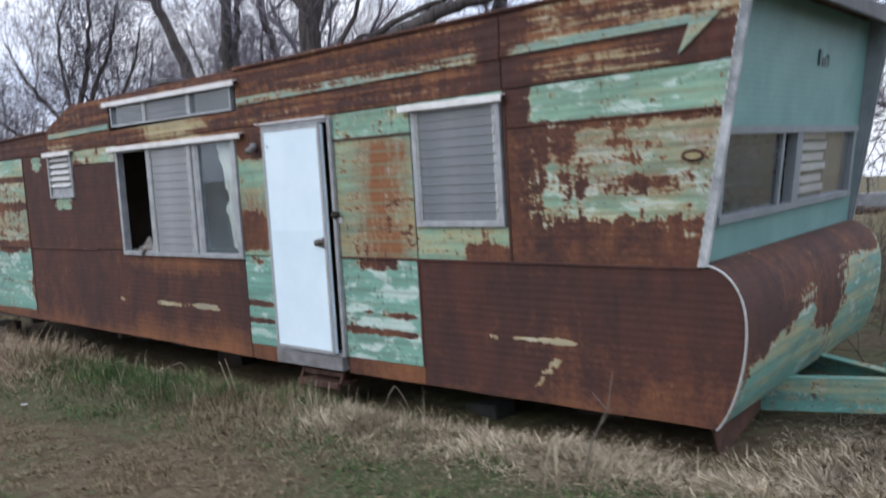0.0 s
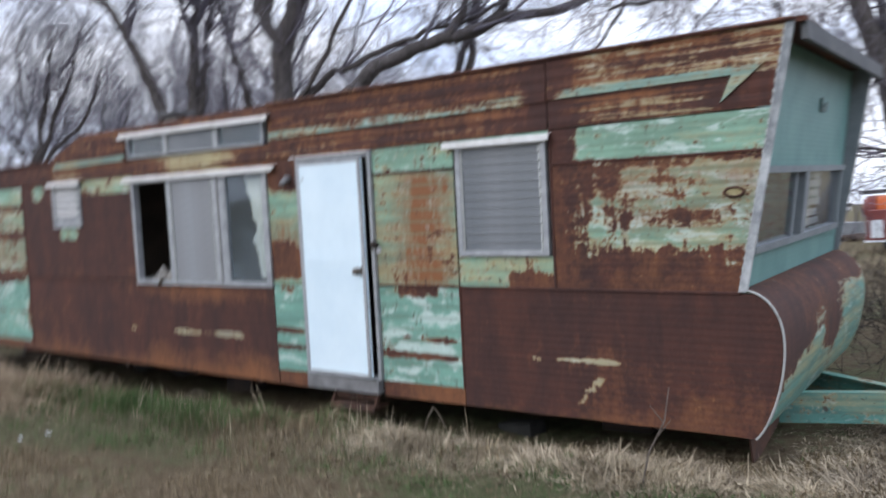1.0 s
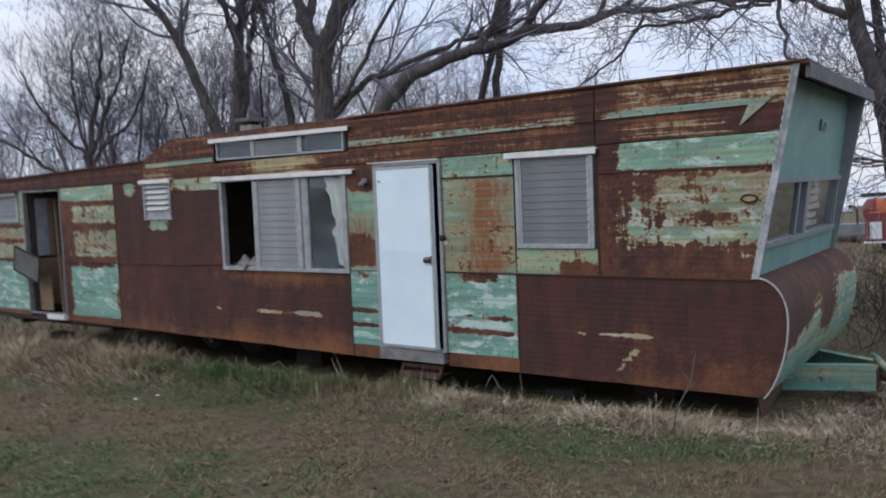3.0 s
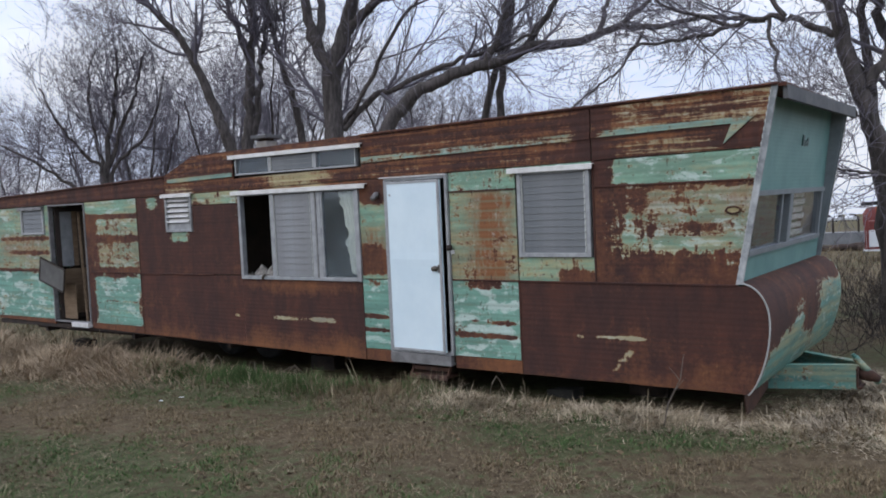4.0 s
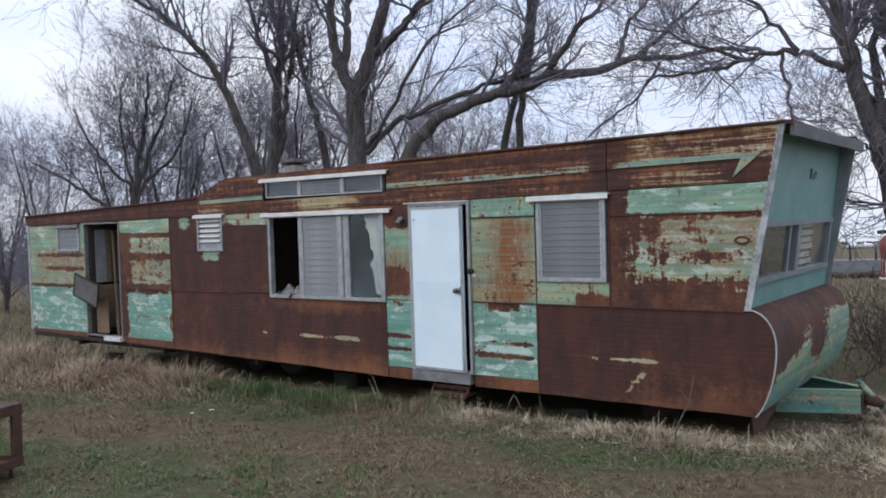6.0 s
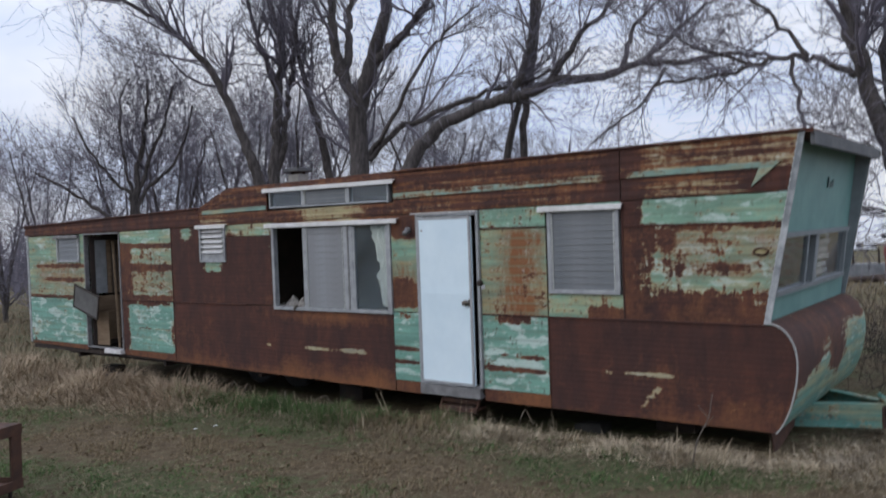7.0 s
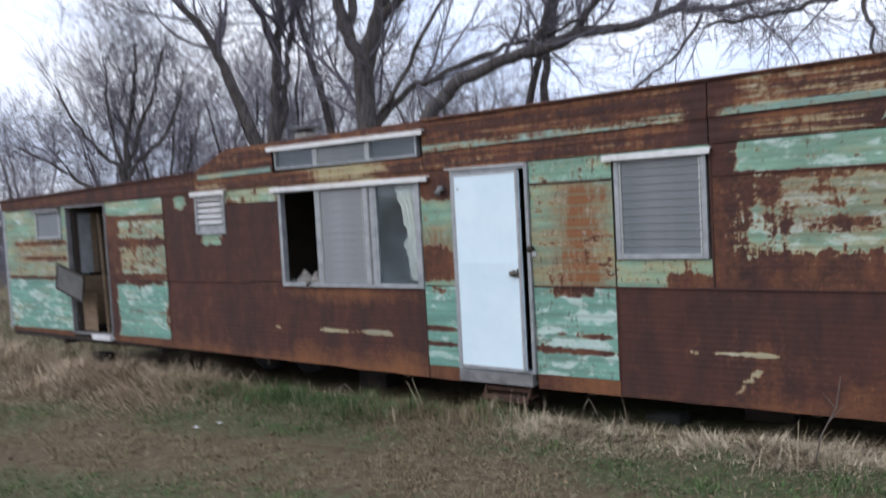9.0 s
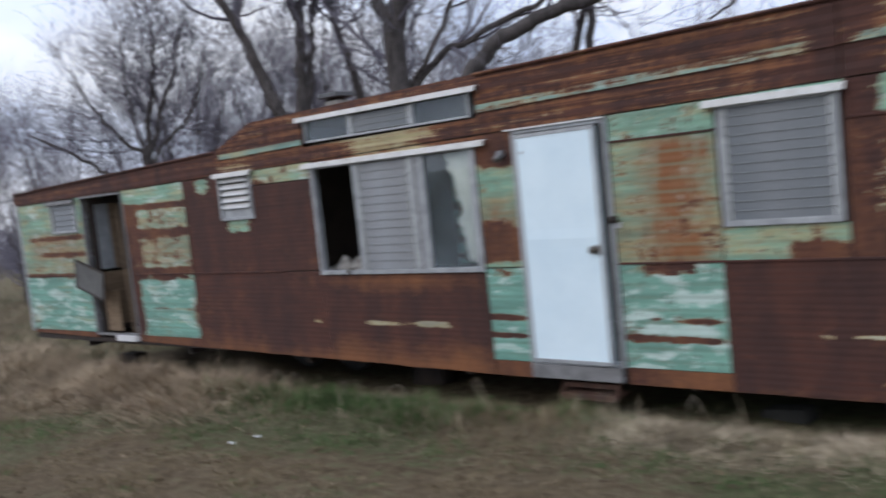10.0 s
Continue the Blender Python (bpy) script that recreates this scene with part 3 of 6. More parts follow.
siding(4.725, 5.515, 2.107, lambda y: z_eaves(y) - 0.01, M_BAND)
siding(5.50, 5.855, BELT, lambda y: z_eaves(y) - 0.01, M_U3)
siding(5.865, 7.785, 2.035, lambda y: z_eaves(y) - 0.01, M_BAND)
siding(7.795, 8.665, 1.92, lambda y: z_eaves(y) - 0.01, M_U4T)
siding(7.795, 8.665, BELT + 0.012, 1.91, M_U4, cols=3)
siding(8.666, 9.19, BELT + 0.012, 1.575, M_U4, cols=2)
siding(9.191, 9.815, BELT + 0.012, lambda y: z_eaves(y) - 0.01, M_U4, cols=2)
siding(9.825, 11.045, BELT + 0.012, lambda y: z_eaves(y) - 0.01, M_U5, cols=3)
siding(12.005, 12.115, BELT + 0.012, lambda y: z_eaves(y) - 0.01, M_U6)
siding(12.12, 12.76, BELT + 0.012, 1.585, M_U6)
siding(12.765, YR, BELT + 0.012, lambda y: z_eaves(y) - 0.01, M_U6)
# lower sheets
siding(y_nose, 3.885, z_sole, BELT, M_L1, cols=14)
siding(3.893, 4.668, 0.25, BELT, M_L2, cols=3)
siding(5.50, 5.855, 0.25, BELT - 0.012, M_L3)
siding(5.863, 7.788, z_sole, 0.98, M_L4, cols=14)
siding(7.789, 9.815, z_sole, BELT, M_L4, cols=14)
siding(9.825, 11.045, 0.29, BELT, M_L5, cols=3)
siding(12.005, YR, 0.30, BELT, M_L6, cols=3)
# skirt strips
sheet("skirt_strip", 3.893, 4.668, z_sole, 0.245, SKIRT_RUST, home, pitch=0.06, x=X0 + 0.003)
sheet("skirt_strip", 5.50, 5.855, z_sole, 0.245, SKIRT_RUST, home, pitch=0.06, x=X0 + 0.003)
sheet("skirt_strip", 9.825, 11.045, z_sole, 0.285, SKIRT_RUST, home, pitch=0.06, x=X0 + 0.003)
sheet("skirt_strip", 12.005, YR, z_sole, 0.295, SKIRT_RUST, home, pitch=0.06, x=X0 + 0.003)
# roof band, in lapped lengths
sheet("roof_band", y_wing, 3.09, z_eaves, z_roof, M_BAND_F, home, pitch=0.075, depth=0.004, x=X0 - 0.006)
sheet("roof_band", 3.10, 5.80, z_eaves, z_roof, M_BAND, home, pitch=0.075, depth=0.004, x=X0 - 0.006, cols=3)
sheet("roof_band", 5.805, 7.84, z_eaves, lambda y: z_eaves(y) + 0.135, M_BAND, home, pitch=0.06, depth=0.004, x=X0 - 0.006)
sheet("roof_band", 7.845, 8.60, z_eaves, z_roof, M_BAND, home, pitch=0.075, depth=0.004, x=X0 - 0.006)
sheet("roof_band", 8.60, 9.19, z_eaves, lambda y: 2.53 - 0.381 * (y - 8.60), M_BAND, home, pitch=0.075, depth=0.004, x=X0 - 0.006)
sheet("roof_band", 9.195, YR + 0.07, z_eaves, z_roof, M_BAND_R, home, pitch=0.08, depth=0.004, x=X0 - 0.006, cols=4)
# battens that cover the joints
for a, b, z in ((1.68, 3.09, 1.897), (3.90, 4.668, 1.917), (1.83, 4.668, BELT + 0.006), (8.3, 9.81, BELT + 0.006), (9.83, 11.04, BELT + 0.006), (12.01, YR, BELT + 0.006)):
    part("batten", Shape().box(X0 - 0.012, X0 + 0.01, a, b, z - 0.008, z + 0.008), M_L1, home, bevel=0.003)
for y, a, b in ((3.892, 0.25, BELT), (3.09, BELT, 2.14), (9.82, 0.25, 2.05)):
    part("batten", Shape().box(X0 - 0.008, X0 + 0.01, y - 0.008, y + 0.008, a, b), M_L1, home, bevel=0.002)


def stripe(y0, y1, w):
    s = Shape()
    mid = lambda y: 2.398 - 0.0195 * (y - 1.67) - 0.01
    p = [(y0, mid(y0) - w / 2), (y1, mid(y1) - w / 2), (y1, mid(y1) + w / 2), (y0, mid(y0) + w / 2)]
    return s.solid(p, "x", X0 - 0.022, X0 - 0.006)


part("trim_stripe", Shape().solid([(1.66, 2.408), (3.09, 2.388), (3.09, 2.338), (1.845, 2.358), (1.915, 2.20)], "x", X0 - 0.023, X0 - 0.006), M_STRIPE, home, "seafoam arrow-headed trim stripe")
part("trim_stripe", stripe(3.10, 5.79, 0.060), M_STRIPE, home)
part("trim_stripe", stripe(7.86, 9.10, 0.05), M_STRIPE, home)

# front corner posts, nose rim, nose
for x, out in ((X0 - 0.012, 0.022), (X1 - 0.02, 0.03)):
    p = [(y_wing(z) - 0.028, z) for z in (1.035, 2.64)] + [(y_wing(z) + out, z) for z in (2.64, 1.035)]
    c = part("corner_post", Shape().solid(p, "x", x, x + 0.034), POST if x < 5 else GREY_TRIM, home, "pale scalloped metal corner post" if x < 5 else "")
    if x > 5:
        c.location.y = skew(X1)
scallop = Shape()
for i in range(26):
    z = 1.1 + i * 0.0585
    scallop.add([(X0 - 0.016, y_wing(z) + 0.015, z), (X0 - 0.016, y_wing(z + 0.05) + 0.015, z + 0.05), (X0 - 0.016, y_wing(z + 0.03) + 0.027, z + 0.03),
                 (X0 - 0.006, y_wing(z) + 0.015, z), (X0 - 0.006, y_wing(z + 0.05) + 0.015, z + 0.05), (X0 - 0.006, y_wing(z + 0.03) + 0.027, z + 0.03)],
                [(0, 1, 2), (5, 4, 3), (0, 3, 4, 1), (1, 4, 5, 2), (2, 5, 3, 0)])
part("post_edge", scallop, RIM_METAL, home)
rim_z = [1.045 - 0.93 * (0.5 - 0.5 * math.cos(math.pi * i / 40)) for i in range(41)]
part("nose_rim", Shape().tube([(X0 - 0.004, y_nose(z) - 0.008, z) for z in rim_z], 0.0075, 6), RIM_METAL, home, "pale metal edging round the nose", smooth=True)
nose = Shape()
xs = [X0 + 0.01 + (X1 - X0 - 0.01) * i / 16 for i in range(17)]
rows = [(x, y_nose(z) + skew(x), z) for z in rim_z for x in xs]
inner = [(x, y + 0.03, z) for x, y, z in rows]
k = len(rows)
nf = []
for i in range(40):
    for j in range(16):
        a = i * 17 + j
        nf += [(a, a + 1, a + 18, a + 17), (k + a, k + a + 17, k + a + 18, k + a + 1)]
nose.add(rows + inner, nf)
part("nose_panel", nose, M_NOSE, home, "bulging rusty nose panel with teal paint", smooth=True)
part("nose_lip", Shape().beam((X0 + 0.05, 1.87, 0.118), (X1, 1.81, 0.118), 0.09, 0.02), DARK_STEEL, home)
far_end = [(y_nose(z) + skew(X1), z) for z in rim_z] + [(2.3, 0.12), (2.3, 1.04)]
part("nose_end", Shape().solid(far_end, "x", X1 - 0.01, X1 + 0.012), M_REAR, home)


# front wall between the posts, leaning out
def y_front(z):
    return 1.83 - 0.118 * (z - 1.04)


def front_sheet(z0, z1, x0=X0 + 0.02, x1=X1 - 0.02):
    n = max(4, 2 * round((z1 - z0) / 0.035))
    s = Shape()
    fr = []
    for i in range(n + 1):
        z = z0 + (z1 - z0) * i / n
        for x in (x0, x1):
            fr.append((x, y_front(z) + skew(x) - (0.0005 if i % 2 else 0.0), z))
    bk = [(x, y + 0.02, z) for x, y, z in fr]
    m = len(fr)
    f = []
    for i in range(n):
        a = 2 * i
        f += [(a, a + 1, a + 3, a + 2), (m + a, m + a + 2, m + a + 3, m + a + 1), (a, a + 2, m + a + 2, m + a), (a + 1, m + a + 1, m + a + 3, a + 3)]
    f += [(0, m, m + 1, 1), (2 * n, 2 * n + 1, m + 2 * n + 1, m + 2 * n)]
    s.add(fr + bk, f)
    return part("front_panel", s, TEAL_FRONT, home, "ribbed teal front panel")


front_sheet(1.045, 1.27)
front_sheet(1.80, 2.60)
front_sheet(1.27, 1.80, X0 + 0.02, 4.42)
front_sheet(1.27, 1.80, 7.03, X1 - 0.02)


def front_bar(x0, x1, z0, z1, d0=-0.03, d1=0.03):
    p = []
    for x in (x0, x1):
        for z, d in ((z0, d0), (z0, d1), (z1, d1), (z1, d0)):
            p.append((x, y_front(z) + skew(x) + d, z))
    return Shape().add(p, [(0, 1, 2, 3), (7, 6, 5, 4), (0, 4, 5, 1), (1, 5, 6, 2), (2, 6, 7, 3), (3, 7, 4, 0)])


fw = part("front_window", front_bar(4.40, 7.05, 1.755, 1.80, -0.045), GREY_TRIM, home, "grey-framed sliding front window with dirty panes")
part("sill", front_bar(4.40, 7.05, 1.255, 1.30, -0.04), GREY_TRIM, fw)
part("jamb", front_bar(4.40, 4.45, 1.30, 1.755), GREY_TRIM, fw)
part("jamb", front_bar(6.99, 7.05, 1.30, 1.755), GREY_TRIM, fw)
part("mullion", front_bar(5.62, 5.74, 1.30, 1.755, -0.035), GREY_TRIM, fw)
part("sash_stile", front_bar(5.38, 5.43, 1.30, 1.755, -0.02, 0.0), GREY_TRIM, fw)
for a, b in ((4.45, 5.38), (5.74, 6.99)):
    g = part("pane", front_bar(a, b, 1.30, 1.755, 0.002, 0.006), GLASS, fw)
    g.visible_shadow = False
blind = Shape()
for i in range(6):
    z = 1.335 + 0.075 * i
    bent = 0.02 * noise.noise((i * 1.7, 3.0, 0.0))
    blind.add(front_bar(5.78, 6.50 + 2 * bent, z + bent, z + bent + 0.055, 0.03 + 0.014 * (i % 2), 0.036 + 0.014 * (i % 2)).v, [(0, 1, 2, 3), (7, 6, 5, 4), (0, 4, 5, 1), (1, 5, 6, 2), (2, 6, 7, 3), (3, 7, 4, 0)])
part("blind", blind, ALU_PALE, fw, "bent pale slats of an old blind")
part("drape", front_bar(6.54, 6.97, 1.30, 1.755, 0.05, 0.06), DRAPE, fw, "brown drape behind the pane")
BADGE = plain("dark_teal_metal", (0.05, 0.10, 0.10), (0.08, 0.15, 0.15), 12.0, 0.5)
badge = Shape()
for x, w, h in ((5.98, 0.05, 0.10), (6.05, 0.035, 0.05), (6.10, 0.05, 0.055), (6.165, 0.035, 0.075)):
    badge.add(front_bar(x, x + w, 2.21, 2.21 + h, -0.016, -0.003).v, [(0, 1, 2, 3), (7, 6, 5, 4), (0, 4, 5, 1), (1, 5, 6, 2), (2, 6, 7, 3), (3, 7, 4, 0)])
part("badge", badge, BADGE, home, "small dark script badge")

# roof with its overhang, far side, rear, floor
part("roof_fascia", Shape().beam((X0 + 0.03, 1.435, 2.578), (X1 + 0.02, 1.365, 2.578), 0.035, 0.115), ROOF_GREY, home, "dark grey fascia over the front", bevel=0.004)
top = Shape().solid([(1.42, 2.652), (8.6, 2.545), (9.19, 2.318), (YR + 0.09, 2.183), (YR + 0.09, 2.16), (9.19, 2.295), (8.6, 2.52), (1.42, 2.62)], "x", X0 - 0.002, X1 + 0.02)
sheet("roof_band", 5.805, 7.84, lambda y: 2.478, z_roof, M_BAND, home, pitch=0.04, depth=0.002, x=X0 - 0.003)
part("roof", top, ROOF_RUST, home, "low rusty sheet-metal roof with a step")
part("eaves_bead", Shape().tube([(X0 - 0.02, 1.48, 2.642), (X0 - 0.02, 5.79, 2.58)], 0.014, 6), M_BAND, home)
part("eaves_bead", Shape().tube([(X0 - 0.02, 9.2, 2.308), (X0 - 0.02, YR + 0.08, 2.178)], 0.014, 6), M_BAND_R, home)
wing = [(y_wing(z) - 0.01, z) for z in (1.04, 2.62)] + [(1.95, 2.62), (1.95, 1.04)]
w = part("far_wing", Shape().solid(wing, "x", X1 - 0.03, X1 + 0.006), GREY_TRIM, home)
w.location.y = skew(X1)
part("far_wall", Shape().box(X1 - 0.02, X1, 1.9, YR, 0.13, 2.25).box(X1 - 0.02, X1, 1.75, 8.8, 2.25, 2.56), M_REAR, home)
# unseen board added along the far side to keep daylight from under the floor
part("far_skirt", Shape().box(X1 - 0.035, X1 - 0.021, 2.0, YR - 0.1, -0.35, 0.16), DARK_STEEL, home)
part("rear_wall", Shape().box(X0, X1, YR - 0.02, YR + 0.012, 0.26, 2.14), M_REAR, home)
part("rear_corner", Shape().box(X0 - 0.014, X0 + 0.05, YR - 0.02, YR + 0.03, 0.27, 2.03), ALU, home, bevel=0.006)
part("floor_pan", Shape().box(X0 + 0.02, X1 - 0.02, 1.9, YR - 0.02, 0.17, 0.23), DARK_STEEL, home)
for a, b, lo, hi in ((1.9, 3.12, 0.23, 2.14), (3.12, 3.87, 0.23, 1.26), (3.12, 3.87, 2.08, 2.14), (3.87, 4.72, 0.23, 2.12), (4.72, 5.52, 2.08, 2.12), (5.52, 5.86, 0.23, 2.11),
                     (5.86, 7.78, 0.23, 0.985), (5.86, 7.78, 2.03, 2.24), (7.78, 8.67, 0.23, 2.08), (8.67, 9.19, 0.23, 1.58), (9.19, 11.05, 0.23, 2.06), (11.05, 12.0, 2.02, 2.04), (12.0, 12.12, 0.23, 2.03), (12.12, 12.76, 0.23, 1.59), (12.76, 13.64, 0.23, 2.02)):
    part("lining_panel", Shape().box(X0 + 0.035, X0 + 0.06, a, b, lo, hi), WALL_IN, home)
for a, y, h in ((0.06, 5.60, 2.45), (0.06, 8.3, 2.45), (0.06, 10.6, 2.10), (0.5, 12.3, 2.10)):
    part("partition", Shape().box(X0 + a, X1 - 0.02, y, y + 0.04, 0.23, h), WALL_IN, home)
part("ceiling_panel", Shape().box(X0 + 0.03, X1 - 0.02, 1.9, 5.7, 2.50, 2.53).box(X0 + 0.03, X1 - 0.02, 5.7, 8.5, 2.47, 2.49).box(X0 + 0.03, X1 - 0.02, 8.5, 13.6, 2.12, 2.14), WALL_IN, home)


# ---- windows and doors of the home ----
def frame_bars(y0, y1, z0, z1, w=0.035, x0=X0 - 0.022, x1=X0 + 0.05):
    s = Shape()
    s.box(x0, x1, y0, y0 + w, z0, z1)
    s.box(x0, x1, y1 - w, y1, z0, z1)
    s.box(x0, x1, y0 + w, y1 - w, z0, z0 + w)
    return s.box(x0, x1, y0 + w, y1 - w, z1 - w, z1)


def cap(window, y0, y1, z, name="cap", material=None):
    """A thin rain cap over a window."""
    p = [(X0 - 0.06, z - 0.035), (X0 - 0.052, z - 0.038), (X0 - 0.046, z + 0.0), (X0 + 0.004, z + 0.008), (X0 + 0.004, z + 0.016), (X0 - 0.058, z + 0.008)]
    s = Shape()
    q = [(x, y, zz) for y in (y0, y1) for x, zz in p]
    n = len(p)
    s.add(q, [tuple(range(n)), tuple(range(2 * n - 1, n - 1, -1))] + [(i, i + n, (i + 1) % n + n, (i + 1) % n) for i in range(n)])
    return part(name, s, material or CAP, window, "" if material else "white-painted metal rain cap")


def louvres(window, y0, y1, z0, z1, n, tilt=9.0, screen=True, material=None):
    """Glass slats in side clips, with an insect screen behind."""
    h = (z1 - z0) / n
    for i in range(n):
        z = z0 + (i + 0.5) * h
        m = pose(X0 - 0.004, 0, z, 0, tilt, 0)
        s = Shape()
        s.box(-0.0025, 0.0025, y0 + 0.004, y1 - 0.004, -h * 0.50, h * 0.50)
        g = part("slat", s, material or SLAT, window, matrix=m)
        g.visible_shadow = False
        for y in (y0 + 0.006, y1 - 0.006):
            part("clip", Shape().box(-0.012, 0.006, y - 0.006, y + 0.006, -h * 0.46, h * 0.46), RIM_METAL, window, matrix=pose(X0 - 0.006, 0, z, 0, tilt + 7, 0))
        # paler strip paints the thin highlight along each slat's lower edge
        part("slat_edge", Shape().box(-0.0045, 0.003, y0 + 0.016, y1 - 0.016, -h * 0.53, -h * 0.53 + 0.005), SLAT_LINE, window, matrix=m)
    if screen:
        part("insect_screen", Shape().box(X0 + 0.026, X0 + 0.03, y0, y1, z0, z1), SCREEN, window)


def pane(window, y0, y1, z0, z1, x=X0 + 0.008):
    g = part("pane", Shape().box(x, x + 0.004, y0, y1, z0, z1), DUSTY, window)
    g.visible_shadow = False
    return g


w1 = part("louvre_window", frame_bars(3.12, 3.87, 1.26, 2.085, 0.04), ALU, home, "grey louvred window under a white rain cap", bevel=0.003)
louvres(w1, 3.165, 3.825, 1.30, 2.05, 12, 4.5)
cap(w1, 3.075, 3.955, 2.098)

w2 = part("picture_window", frame_bars(5.86, 7.78, 0.985, 2.035, 0.04), ALU, home, "wide three-part window, one part open, one louvred", bevel=0.003)
part("mullion", Shape().box(X0 - 0.018, X0 + 0.05, 7.175, 7.235, 1.02, 2.0), ALU, w2, bevel=0.003)
part("mullion", Shape().box(X0 - 0.018, X0 + 0.05, 6.425, 6.57, 1.02, 2.0), ALU, w2, bevel=0.003)
part("mullion_groove", Shape().box(X0 - 0.026, X0 - 0.018, 6.485, 6.505, 1.02, 2.0), ALU_DARK, w2)
louvres(w2, 6.575, 7.17, 1.03, 1.99, 13, 3.0, True, SLAT_PALE)
pane(w2, 5.905, 6.425, 1.03, 1.99)
part("stop_bead", Shape().box(X0 - 0.012, X0 + 0.004, 5.90, 5.93, 1.03, 1.99).box(X0 - 0.012, X0 + 0.004, 6.40, 6.43, 1.03, 1.99), ALU, w2)
cap(w2, 5.735, 7.865, 2.045)

w3 = part("clerestory_window", frame_bars(5.86, 7.79, 2.25, 2.47, 0.02), ALU, home, "low strip window above, in three parts", bevel=0.002)
for y in (6.47, 7.20):
    part("mullion", Shape().box(X0 - 0.02, X0 + 0.05, y - 0.022, y + 0.022, 2.272, 2.448), ALU, w3, bevel=0.002)
pane(w3, 5.882, 6.447, 2.272, 2.448)
pane(w3, 7.223, 7.768, 2.272, 2.448)
louvres(w3, 6.495, 7.175, 2.28, 2.44, 3, 4.0)
cap(w3, 5.765, 7.875, 2.485)

w4 = part("small_louvre_window", frame_bars(8.67, 9.19, 1.58, 2.065, 0.03), ALU, home, "small louvred window with bent open slats", bevel=0.002)
louvres(w4, 8.705, 9.155, 1.69, 2.03, 5, 42.0, True, ALU_PALE)
part("lower_pane", Shape().box(X0 - 0.004, X0 + 0.002, 8.70, 9.16, 1.61, 1.69), ALU, w4)
cap(w4, 8.62, 9.225, 2.065)

w5 = part("rear_louvre_window", frame_bars(12.12, 12.76, 1.59, 2.0, 0.03), ALU, home, "small grey rear window with louvres", bevel=0.002)
louvres(w5, 12.155, 12.725, 1.62, 1.97, 5, 9.0)
cap(w5, 12.10, 12.79, 2.0, material=ALU_DARK)

# white entrance door, a hand's width ajar
d1 = part("entrance_frame", frame_bars(4.675, 5.488, 0.245, 2.095, 0.03, X0 - 0.03, X0 + 0.06), ALU, home, "grey metal door frame", bevel=0.003)
part("drip_cap", Shape().box(X0 - 0.055, X0, 4.68, 5.53, 2.095, 2.107), CAP, d1)
part("threshold", Shape().box(X0 - 0.045, X0 + 0.06, 4.70, 5.48, 0.135, 0.245), ALU_DARK, d1, "battered grey threshold", bevel=0.004)
slab = Shape()
g, nz, ny = [], 24, 10
for i in range(nz + 1):
    for j in range(ny + 1):
        y, z = -0.698 * j / ny, 1.775 * i / nz
        inner = 0 < i < nz and 0 < j < ny
        dish = 0.006 * noise.noise((y * 4.0, z * 2.2, 6.0)) - 0.004 * math.exp(-((z - 0.98) / 0.03) ** 2) if inner else 0.0
        g.append((-0.028 + dish, y, z))
b0 = len(g)
g += [(0.012, -0.698 * j, 1.775 * i) for i in (0, 1) for j in (0, 1)]
fs = [(i * (ny + 1) + j, i * (ny + 1) + j + 1, (i + 1) * (ny + 1) + j + 1, (i + 1) * (ny + 1) + j) for i in range(nz) for j in range(ny)]
top_row = nz * (ny + 1)
fs += [(b0, b0 + 2, b0 + 3, b0 + 1), tuple(range(ny + 1)) + (b0 + 1, b0), tuple(range(top_row, top_row + ny + 1)) + (b0 + 3, b0 + 2),
       tuple(i * (ny + 1) for i in range(nz + 1)) + (b0 + 2, b0), tuple(i * (ny + 1) + ny for i in range(nz + 1)) + (b0 + 3, b0 + 1)]
slab.add(g, fs)
hinge = pose(X0 - 0.02, 5.447, 0.275, 0, 0, -2.0)
door = part("white_door", slab, WHITE_DOOR, d1, "plain white flush door standing slightly ajar", smooth=False, matrix=hinge)
trim = Shape()
trim.box(-0.033, -0.026, -0.705, -0.678, 0.0, 1.775).box(-0.033, -0.026, -0.02, 0.004, 0.0, 1.775).box(-0.033, -0.026, -0.705, 0.004, 1.755, 1.782).box(-0.033, -0.026, -0.705, 0.004, -0.006, 0.02)
part("edge_trim", trim, ALU, door)
knob = Shape().tube([(-0.03, -0.625, 0.87), (-0.036, -0.625, 0.87), (-0.04, -0.625, 0.87), (-0.055, -0.625, 0.87), (-0.072, -0.625, 0.87), (-0.078, -0.625, 0.87)], [0.032, 0.032, 0.012, 0.026, 0.026, 0.012], 12)
part("knob", knob, KNOB, door, "dull dark metal knob", smooth=True)
part("latch_plate", Shape().box(-0.037, -0.028, -0.678, -0.66, 0.83, 0.91), KNOB, door)
part("door_viewer", Shape().tube([(-0.036, -0.06, 1.64), (-0.028, -0.06, 1.64)], 0.012, 8), ALU, door)
lock = Shape().tube([(X0 - 0.02, 4.665, 1.355), (X0 - 0.06, 4.665, 1.355), (X0 - 0.075, 4.67, 1.36)], [0.03, 0.03, 0.014], 8)
part("hasp", lock, DARK_STEEL, home, "dark hasp beside the door")
part("hasp_tag", Shape().box(X0 - 0.012, X0 - 0.004, 4.625, 4.67, 1.29, 1.33), LITTER, home)
lamp = Shape().tube([(X0 - 0.002, 5.60, 1.925), (X0 - 0.03, 5.60, 1.925), (X0 - 0.05, 5.60, 1.91), (X0 - 0.085, 5.60, 1.885)], [0.034, 0.034, 0.024, 0.030], 10)
part("porch_lamp", lamp, ALU_DARK, home, "small grey porch lamp without its shade", smooth=True)
